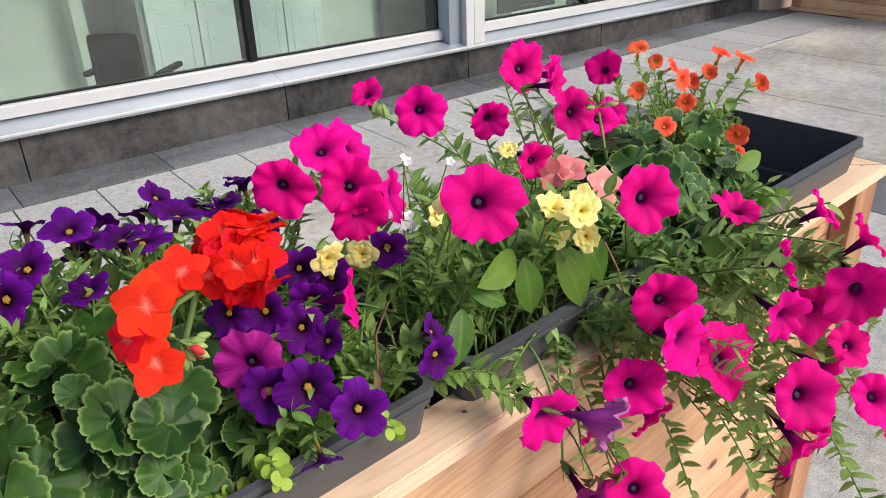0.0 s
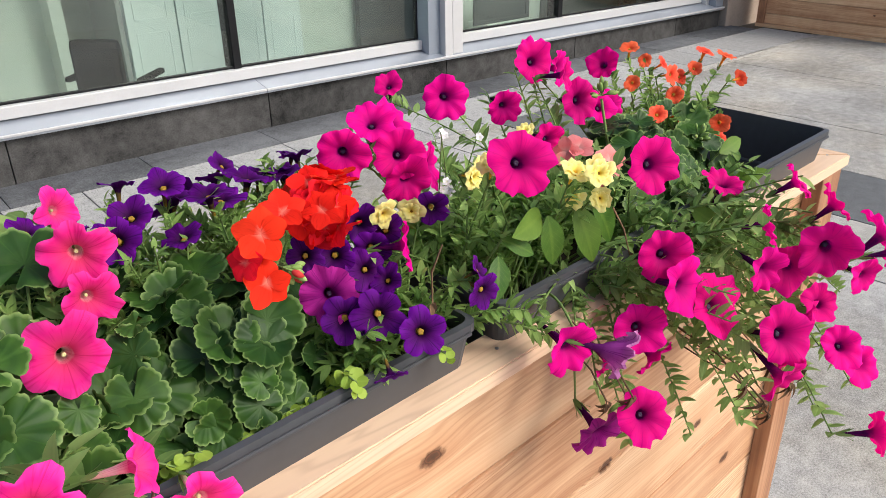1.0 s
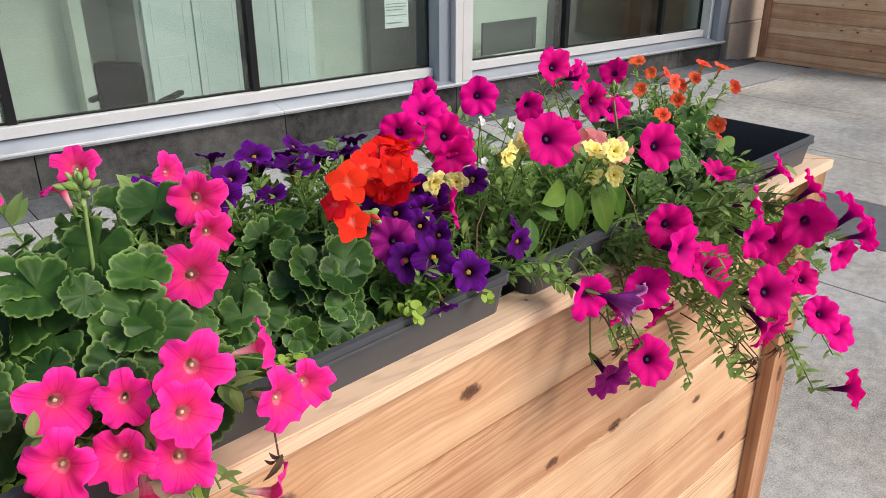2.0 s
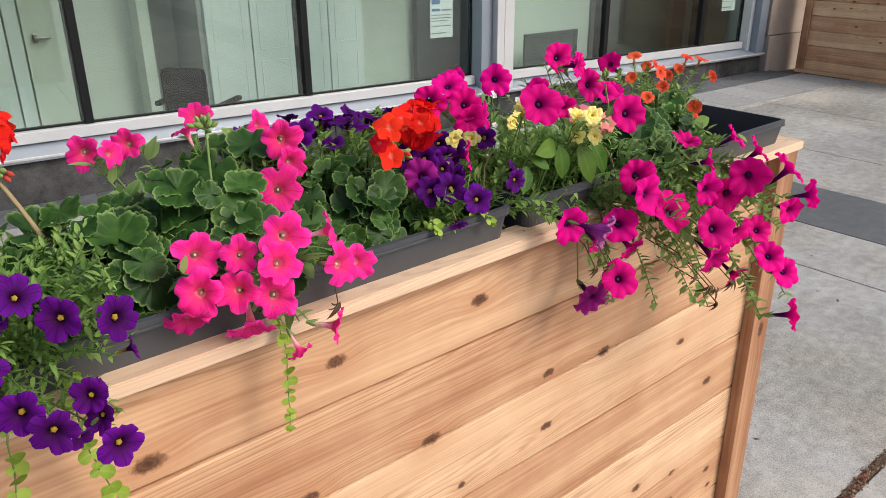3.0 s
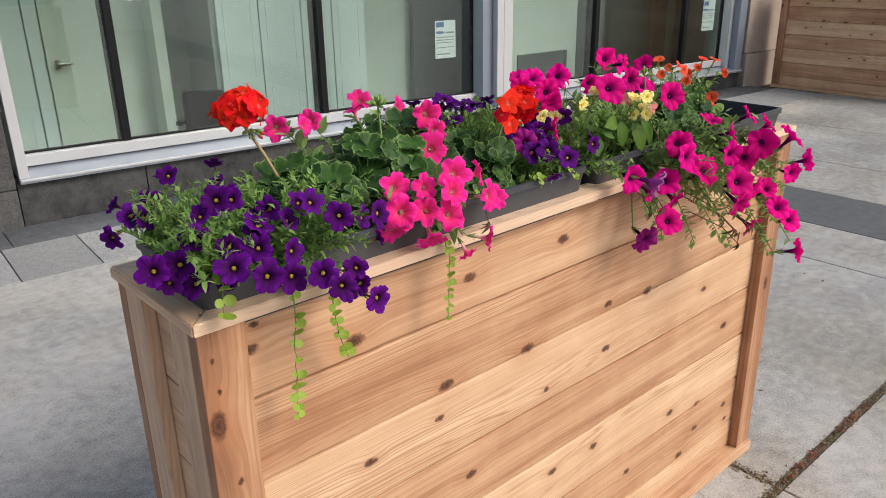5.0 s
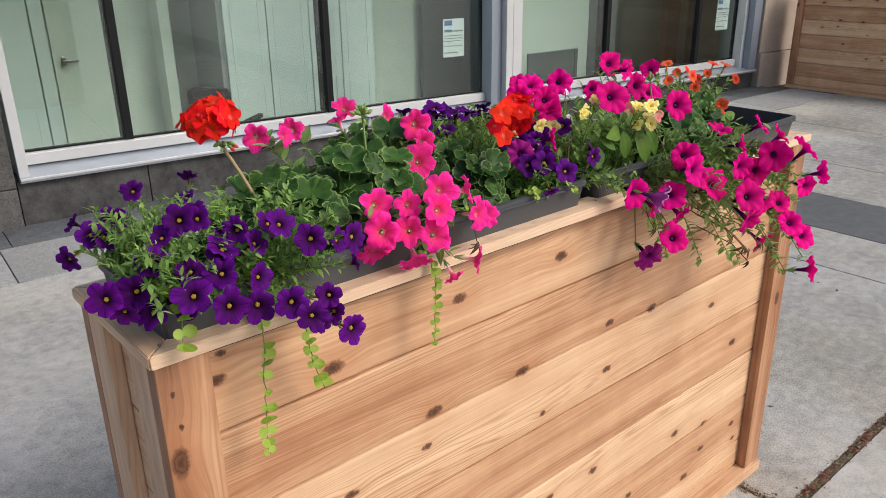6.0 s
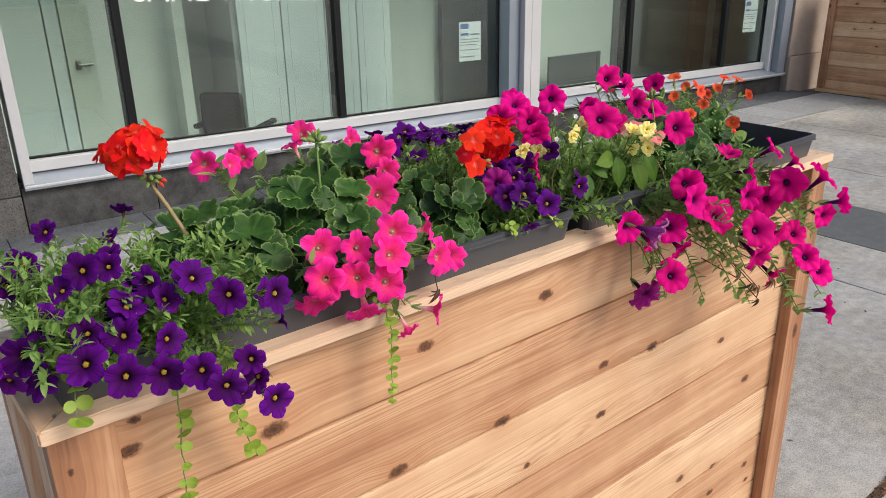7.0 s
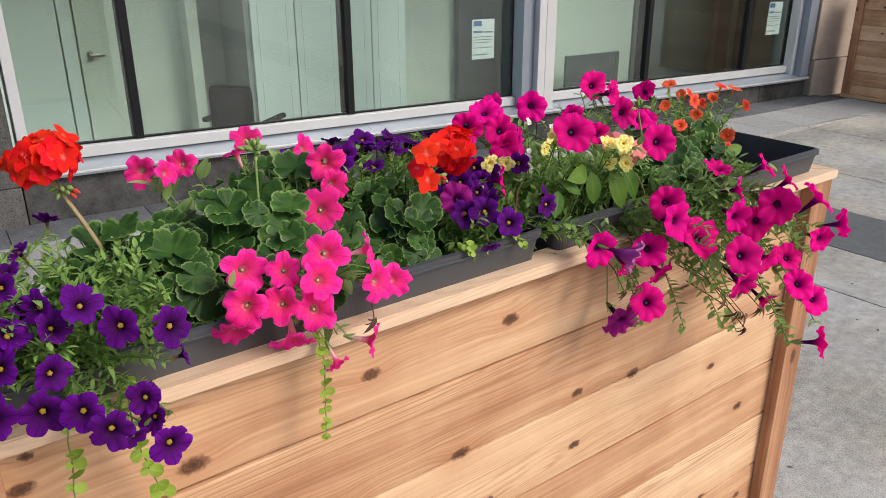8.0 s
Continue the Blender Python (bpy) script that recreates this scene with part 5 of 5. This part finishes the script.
def floret_mesh(name, material, seed):
    """A geranium floret of radius 1: five broad overlapping petals."""
    r = random.Random(seed)
    verts, uvs, faces = [], [], []
    for k in range(5):
        a = k * 1.2566 + r.uniform(-0.12, 0.12)
        ca, sa = math.cos(a), math.sin(a)
        L, W, curl = r.uniform(0.9, 1.08), r.uniform(0.40, 0.49), r.uniform(-0.35, 0.6)
        b = len(verts)
        for i in range(6):
            s = i / 5
            w = W * math.sin(math.pi * min(1, 0.05 + 0.79 * s)) ** 0.8
            for j in range(5):
                q = (j - 2) / 2
                x = L * s * (1 - 0.16 * q * q * s)
                y = w * q
                z = 0.10 * math.sin(k * 2.1) * s + curl * s * s * 0.4 + 0.10 * q * q * w * (1 if k % 2 else -0.5) + 0.22 * s * (1 - s) + 0.03 * k * s + 0.05 * s * s * math.sin(5 * q + k)
                verts.append((x * ca - y * sa, x * sa + y * ca, z))
                uvs.append((0.2 * k + 0.1 + q * 0.08, s))
        for i in range(5):
            for j in range(4):
                f = b + i * 5 + j
                faces.append((f, f + 1, f + 6, f + 5))
    return mesh_of(name, verts, faces, material, uvs)


FLORETS = [floret_mesh("scarlet_floret", RED, 300 + i) for i in range(4)]
SALMONS = [floret_mesh("salmon_floret", SALMON, 320 + i) for i in range(2)]


def bud_mesh(material):
    verts, faces, n = [], [], 8
    for z, rad in ((-1.0, 0.12), (-0.7, 0.42), (-0.1, 0.55), (0.5, 0.42), (1.0, 0.08)):
        for j in range(n):
            verts.append((rad * math.cos(j * 6.2832 / n), rad * math.sin(j * 6.2832 / n), z))
    for i in range(4):
        for j in range(n):
            faces.append((i * n + j, i * n + (j + 1) % n, (i + 1) * n + (j + 1) % n, (i + 1) * n + j))
    return mesh_of("bud", verts, faces, material)


BUDS, BUDS_RED = bud_mesh(BUD), bud_mesh(RED)


def umbel(parent, centre, radius, axis, count, size, meshes, rng, low=-0.35, squash=0.85):
    """A head of florets crowded over a ball, each on a short stalk."""
    axis = Vector(axis).normalized()
    q = axis.to_track_quat("Z", "Y")
    h = Heap()
    centre = Vector(centre)
    for i in range(count):
        z = 1 - (1 - low) * (i + 0.5) / count
        a = i * 2.39996
        d = Vector((math.sqrt(max(0, 1 - z * z)) * math.cos(a), math.sqrt(max(0, 1 - z * z)) * math.sin(a), z))
        d = (q @ d + Vector((rng.gauss(0, 0.12), rng.gauss(0, 0.12), rng.gauss(0, 0.12)))).normalized()
        at = centre + d * radius * rng.uniform(0.62, 1.18)
        at.z = centre.z + (at.z - centre.z) * squash
        put("floret", meshes[rng.randrange(len(meshes))], parent, facing(at, d + Vector((rng.gauss(-0.1, 0.35), rng.gauss(-0.25, 0.35), rng.gauss(0.1, 0.3))), size * rng.uniform(0.85, 1.12), rng.uniform(0, 6.28)))
        h.tube([centre - axis * radius * 0.5, at], 0.0011, 0.0009, 4)
    h.made("stalkwork", STEM, parent)


def bud_cluster(parent, centre, axis, count, rng, size=0.006, red=0.0):
    axis = Vector(axis).normalized()
    h = Heap()
    for i in range(count):
        d = (axis + Vector((rng.gauss(0, 0.7), rng.gauss(0, 0.7), rng.gauss(0, 0.5)))).normalized()
        at = Vector(centre) + d * rng.uniform(0.010, 0.020)
        put("bud", BUDS_RED if rng.random() < red else BUDS, parent, facing(at, d, size * rng.uniform(0.7, 1.15)))
        h.tube([centre, at], 0.0009, 0.0009, 4)
    h.made("stalkwork", STEM, parent)


def leaf_mound(parent, centre, axes, count, rng, size, roots, low=0.0, lean=(-0.35, -0.55, 0.7)):
    """Geranium leaves over a dome, each on its stalk."""
    stalks = Heap()
    c, ax = Vector(centre), Vector(axes)
    for i in range(count):
        z = 1 - (1 - low) * ((i + 0.5) / count)
        a = i * 2.39996 + rng.uniform(-0.3, 0.3)
        s = math.sqrt(max(0, 1 - z * z))
        d = Vector((s * math.cos(a), s * math.sin(a), z))
        k = rng.uniform(0.62, 1.05)
        at = c + Vector((d.x * ax.x, d.y * ax.y, d.z * ax.z)) * k
        n = (Vector((d.x / ax.x, d.y / ax.y, d.z / ax.z)).normalized() * 0.8 + Vector(lean) + Vector((rng.gauss(0, 0.33), rng.gauss(0, 0.33), rng.gauss(0, 0.2)))).normalized()
        put("geranium_leaf", LEAVES[rng.randrange(len(LEAVES))], parent, facing(at, n, size * rng.uniform(0.60, 1.50), rng.uniform(0, 6.28)))
        root = Vector(roots[rng.randrange(len(roots))])
        stalks.tube(path_between(root, at - n * 0.002, 0.01, rng, 6), 0.0017, 0.0013)
    stalks.made("stalkwork", STEM, parent)


rng = random.Random(411)
g1 = thing("geranium", "leafy geranium with a scarlet flower head on a long stalk", "geranium", "geranium plants")
leaf_mound(g1, (-0.62, 0.13, 1.085), (0.120, 0.125, 0.125), 84, rng, 0.0235, [(-0.64, 0.10, S1), (-0.58, 0.10, S1), (-0.61, 0.14, S1)])
leaf_mound(g1, (-0.475, 0.13, 1.085), (0.160, 0.145, 0.148), 150, rng, 0.0235, [(-0.52, 0.10, S1), (-0.44, 0.10, S1), (-0.48, 0.14, S1)], low=-0.05)
leaf_mound(g1, (-0.375, 0.20, 1.085), (0.120, 0.115, 0.158), 66, rng, 0.0245, [(-0.40, 0.13, S1), (-0.34, 0.13, S1)])
umbel(g1, (-0.700, 0.172, 1.304), 0.037, (-0.15, -0.2, 1), 50, 0.0175, FLORETS, rng, low=-0.3, squash=0.72)
h = Heap()
h.tube(path_between((-0.632, 0.12, 1.10), (-0.698, 0.170, 1.279), 0.012, rng, 10), 0.0036, 0.0028, 7)
h.made("flower_stalk", STEM_TAN, g1)
bud_cluster(g1, (-0.688, 0.165, 1.272), (0.2, -0.5, -0.8), 9, rng, red=0.15)
bud_cluster(g1, (-0.437, 0.155, 1.275), (0.1, -0.1, 0.9), 14, rng)
h = Heap()
h.tube(path_between((-0.455, 0.12, 1.15), (-0.437, 0.155, 1.277), 0.0, rng, 8), 0.0022, 0.0019, 7)
h.made("bud_stalk", STEM, g1)

g2 = thing("geranium", "scalloped green geranium with a loose scarlet flower head", "geranium", "geranium plants")
leaf_mound(g2, (-0.265, 0.105, 1.085), (0.130, 0.095, 0.115), 150, rng, 0.0205, [(-0.30, 0.09, S1), (-0.22, 0.09, S1), (-0.26, 0.12, S1)], low=-0.1)
umbel(g2, (-0.152, 0.070, 1.254), 0.027, (-0.35, -0.6, 0.6), 26, 0.0190, FLORETS, rng, low=-0.3, squash=1.0)
for at, d, r in (((-0.240, 0.018, 1.270), (-0.45, -0.7, 0.55), 0.0225), ((-0.246, 0.008, 1.235), (-0.35, -0.85, 0.1), 0.0205), ((-0.256, 0.018, 1.252), (-0.8, -0.5, 0.3), 0.016), ((-0.208, 0.036, 1.274), (-0.3, -0.6, 0.7), 0.019)):
    put("floret", FLORETS[rng.randrange(4)], g2, facing(at, d, r, rng.uniform(0, 6)))
bud_cluster(g2, (-0.226, 0.016, 1.238), (0.5, -0.3, -0.8), 13, rng, size=0.0055, red=0.25)
h = Heap()
h.tube(path_between((-0.24, 0.09, 1.10), (-0.185, 0.075, 1.235), 0.0, rng, 8), 0.0030, 0.0024, 7)
h.tube([(-0.185, 0.075, 1.235), (-0.21, 0.05, 1.245), (-0.245, 0.012, 1.245)], 0.002, 0.0015, 6)
h.made("flower_stalk", STEM, g2)

g3 = thing("geranium", "geranium with broad leaves and a few salmon florets", "geranium", "geranium plants")
leaf_mound(g3, (0.42, 0.085, 1.080), (0.150, 0.10, 0.128), 110, rng, 0.0235, [(0.38, 0.09, 1.065), (0.46, 0.09, 1.065), (0.50, 0.09, 1.065)], low=-0.1)
for at, d, r in (((0.243, 0.078, 1.207), (-0.4, -0.2, 0.8), 0.021), ((0.228, 0.085, 1.204), (-0.8, -0.3, 0.3), 0.018), ((0.258, 0.042, 1.194), (-0.2, -0.7, 0.5), 0.022), ((0.272, 0.05, 1.186), (0.3, -0.8, 0.2), 0.018), ((0.240, 0.045, 1.176), (-0.4, -0.8, -0.1), 0.016)):
    put("floret", SALMONS[rng.randrange(2)], g3, facing(at, d, r, rng.uniform(0, 6)))
bud_cluster(g3, (0.345, 0.12, 1.245), (-0.1, -0.1, 0.9), 12, rng)
bud_cluster(g3, (0.47, 0.04, 1.175), (-0.1, -0.3, 0.9), 10, rng)
h = Heap()
h.tube(path_between((0.37, 0.10, 1.10), (0.345, 0.12, 1.24), 0.0, rng, 8), 0.0026, 0.002, 6)
h.tube(path_between((0.40, 0.09, 1.07), (0.25, 0.055, 1.185), 0.04, rng, 9), 0.0022, 0.0016, 6)
h.made("flower_stalk", STEM, g3)

# broad pale-veined leaves at the front of the second trough
broad = thing("broad_leaf_seedling", "seedling with broad bright green oval leaves at the trough rim", "seedling")
h, st = Heap(), Heap()
for x, y, z, dx, dy, dz, L in ((0.135, 0.0, 1.185, 0.15, -0.45, -0.75, 0.085), (0.165, 0.0, 1.185, 0.35, -0.40, -0.8, 0.082), (0.075, 0.0, 1.195, -0.75, -0.4, 0.05, 0.075), (0.075, -0.01, 1.195, -0.1, -0.35, -0.9, 0.066), (0.0, -0.01, 1.175, -0.5, -0.5, -0.5, 0.055),
                               (0.015, 0.0, 1.185, 0.5, -0.5, -0.3, 0.05), (0.46, -0.02, 1.13, 0.4, -0.6, 0.2, 0.06), (0.50, 0.02, 1.15, 0.7, -0.3, 0.3, 0.06), (0.39, -0.03, 1.14, -0.5, -0.7, 0.2, 0.062), (0.34, -0.03, 1.13, 0.1, -0.8, -0.3, 0.06), (0.27, -0.03, 1.12, -0.5, -0.6, -0.4, 0.055)):
    h = Heap()
    L *= 0.82
    h.leaf((x, y, z), (dx + 0.1 * math.sin(x * 90), dy, dz), (-0.4, -0.8, 0.5 + 0.5 * math.sin(x * 50)), L, L * 0.25, 0.30, 0.22, 1.35, 8)
    put("leaf", mesh_of("leaf", h.v, h.f, BROAD_LEAF, h.uv), broad)
    st.tube([(x * 0.95 + 0.006, 0.05, 1.07), (x, y + 0.02, z - 0.03), (x, y, z)], 0.0016, 0.0013)
st.made("stemwork", STEM, broad)


# ---- creeping jenny and withered bits ----
def creeping_jenny(pts, size, rng, gap=0.012):
    """A trailing strand with round golden-green leaves in pairs."""
    p = thing("creeping_jenny", "trailing strand of golden-green creeping jenny over the planter", "creeping jenny", "creeping jenny strands")
    stems, leaves = Heap(), Heap()
    pts = [Vector(q) for q in pts]
    line = []
    for a, b in zip(pts, pts[1:]):
        line += [a.lerp(b, t / 4) + Vector((rng.gauss(0, 0.001), rng.gauss(0, 0.001), 0)) for t in range(4)]
    line.append(pts[-1])
    stems.tube(line, 0.0013, 0.0008)
    run, flip = 0.0, 0
    for a, b in zip(line, line[1:]):
        run += (b - a).length
        if run < gap:
            continue
        run, flip = 0.0, flip + 1
        for s in (-1, 1):
            d = Vector((s, -0.35, 0.1)) if flip % 2 else Vector((s * 0.45, -0.9, 0.1))
            d += Vector((rng.gauss(0, 0.25), rng.gauss(0, 0.2), rng.gauss(0, 0.3)))
            L = size * rng.uniform(0.6, 1.15)
            leaves.disc(b, d + Vector((0, 0, -0.25)), (0, -0.9, 0.5) if flip % 2 else (rng.uniform(-0.5, 0.5), -0.4, 0.9), L * 0.5, rng.uniform(0.0, 0.3))
    stems.made("stem", STEM, p)
    leaves.made("foliage", JENNY_LEAF, p)


creeping_jenny([(-0.75, 0.02, 1.085), (-0.765, -0.045, 1.085), (-0.768, -0.062, 1.06), (-0.772, -0.058, 1.0), (-0.774, -0.06, 0.95), (-0.779, -0.06, 0.88)], 0.0145, rng, 0.015)
creeping_jenny([(-0.68, 0.02, 1.085), (-0.70, -0.045, 1.085), (-0.702, -0.06, 1.04), (-0.693, -0.055, 0.985), (-0.679, -0.058, 0.94)], 0.016, rng)
creeping_jenny([(-0.46, 0.02, 1.085), (-0.463, -0.045, 1.085), (-0.463, -0.062, 1.05), (-0.463, -0.058, 0.99), (-0.467, -0.06, 0.94)], 0.012, rng, 0.009)
creeping_jenny([(-0.86, 0.03, 1.14), (-0.867, -0.03, 1.14), (-0.870, -0.055, 1.12), (-0.876, -0.058, 1.082)], 0.017, rng)
creeping_jenny([(-0.19, 0.03, 1.10), (-0.187, -0.005, 1.130), (-0.19, -0.022, 1.128), (-0.194, -0.026, 1.118)], 0.012, rng, 0.008)
creeping_jenny([(-0.11, 0.03, 1.10), (-0.10, -0.012, 1.128), (-0.095, -0.026, 1.122), (-0.092, -0.03, 1.108)], 0.011, rng, 0.008)
creeping_jenny([(-0.36, 0.03, 1.10), (-0.345, 0.0, 1.125), (-0.335, -0.005, 1.13), (-0.325, -0.008, 1.128)], 0.012, rng, 0.007)
for x in (-0.36, -0.31, -0.26, -0.22, -0.58, -0.63):
    creeping_jenny([(x - 0.03, 0.04, 1.08), (x, 0.02, 1.10), (x + 0.03, 0.012, 1.105), (x + 0.05, 0.02, 1.095)], 0.012, rng, 0.005)

withered = thing("withered_bloom", "shrivelled dark dead blooms hanging among the petunias", "dead bloom")
h = Heap()
for x, y, z in ((0.075, -0.13, 1.03), (0.085, -0.12, 1.015), (0.31, -0.18, 0.93), (0.32, -0.18, 0.90), (0.27, -0.19, 0.95), (0.255, -0.17, 0.97), (0.34, -0.19, 0.94), (0.29, -0.18, 0.99), (0.06, -0.11, 1.02), (-0.41, -0.10, 1.11), (0.19, -0.04, 1.12), (-0.09, -0.01, 1.16), (0.45, -0.17, 0.90)):
    for _ in range(4):
        h.leaf((x + rng.gauss(0, 0.003), y, z), (rng.gauss(0, 0.5), rng.gauss(0, 0.4), -1), (0, -1, 0.2), rng.uniform(0.014, 0.028), 0.0035, 0.5, 0.7)
    h.tube([(x * 0.93 + 0.014, y * 0.3, z + 0.05), (x * 0.98, y * 0.8, z + 0.03), (x, y, z)], 0.0011, 0.001, 4)
h.made("shrivelled_petals", DRY, withered)
mulch = Heap()
for i in range(160):
    x, y = rng.uniform(0.50, 0.78), rng.uniform(0.02, 0.17)
    mulch.leaf((x, y, 1.064 - 0.11 * min(1.0, max(0.0, (x - 0.545) / 0.14))), (rng.gauss(0, 1), rng.gauss(0, 1), 0.25), (0, 0, 1), rng.uniform(0.008, 0.022), 0.003, 0.3, 0.5, 1.0, 3)
litter = thing("leaf_litter", "dry leaf scraps on the bare soil of the trough", "leaf litter")
tagged(litter, kind="stuff")
mulch.made("scraps", DRY, litter)

# sprig of tiny white flowers among the petunias
sprig = thing("alyssum", "sprig of tiny white alyssum flowers among the petunias", "alyssum")
h, whites = Heap(), [floret_mesh("white_floret", WHITE, 340 + i) for i in range(2)]
for x, y, z in ((0.051, 0.12, 1.262), (0.058, 0.125, 1.256), (0.037, 0.10, 1.214), (0.044, 0.105, 1.200), (0.032, 0.10, 1.206), (0.109, 0.12, 1.243), (0.040, 0.11, 1.192)):
    put("floret", whites[rng.randrange(2)], sprig, facing((x, y, z), (rng.gauss(-0.3, 0.3), -0.7, 0.5), 0.0055, rng.uniform(0, 6)))
    h.tube(path_between((0.05, 0.12, S1), (x, y + 0.003, z), 0.01, rng, 7), 0.0010, 0.0007, 4)
h.made("stemwork", STEM, sprig)

# crumpled scrap of paper at the foot of the wall
scrap = bmesh.new()
bmesh.ops.create_grid(scrap, x_segments=6, y_segments=4, size=1.0)
for v in scrap.verts:
    v.co = Vector((2.575 + v.co.x * 0.030, 3.905 + v.co.y * 0.014 + 0.006 * v.co.x, 0.0125 + 0.006 * noise.noise((v.co.x * 2.3, v.co.y * 2.3, 1.0))))
bmesh.ops.solidify(scrap, geom=scrap.faces[:], thickness=0.001)
tagged(part("paper_scrap", scrap, PAPER), "crumpled white scrap of paper lying by the wall", "litter")

# greenery of the far planter
far = thing("shrub", "dark green foliage filling the far cedar planter", "shrub")
h, st = Heap(), Heap()
for i in range(60):
    root = Vector((7.72 + rng.uniform(-0.05, 0.05), rng.uniform(1.6, 3.1), 0.885))
    shoot(st, h, path_between(root, root + Vector((rng.gauss(0, 0.06), rng.gauss(0, 0.06), rng.uniform(0.25, 0.42))), 0.0, rng, 6), rng, 0.06, 0.03, start=0.4)
h.made("foliage", GERANIUM_LEAF, far)
st.made("stemwork", STEM, far)
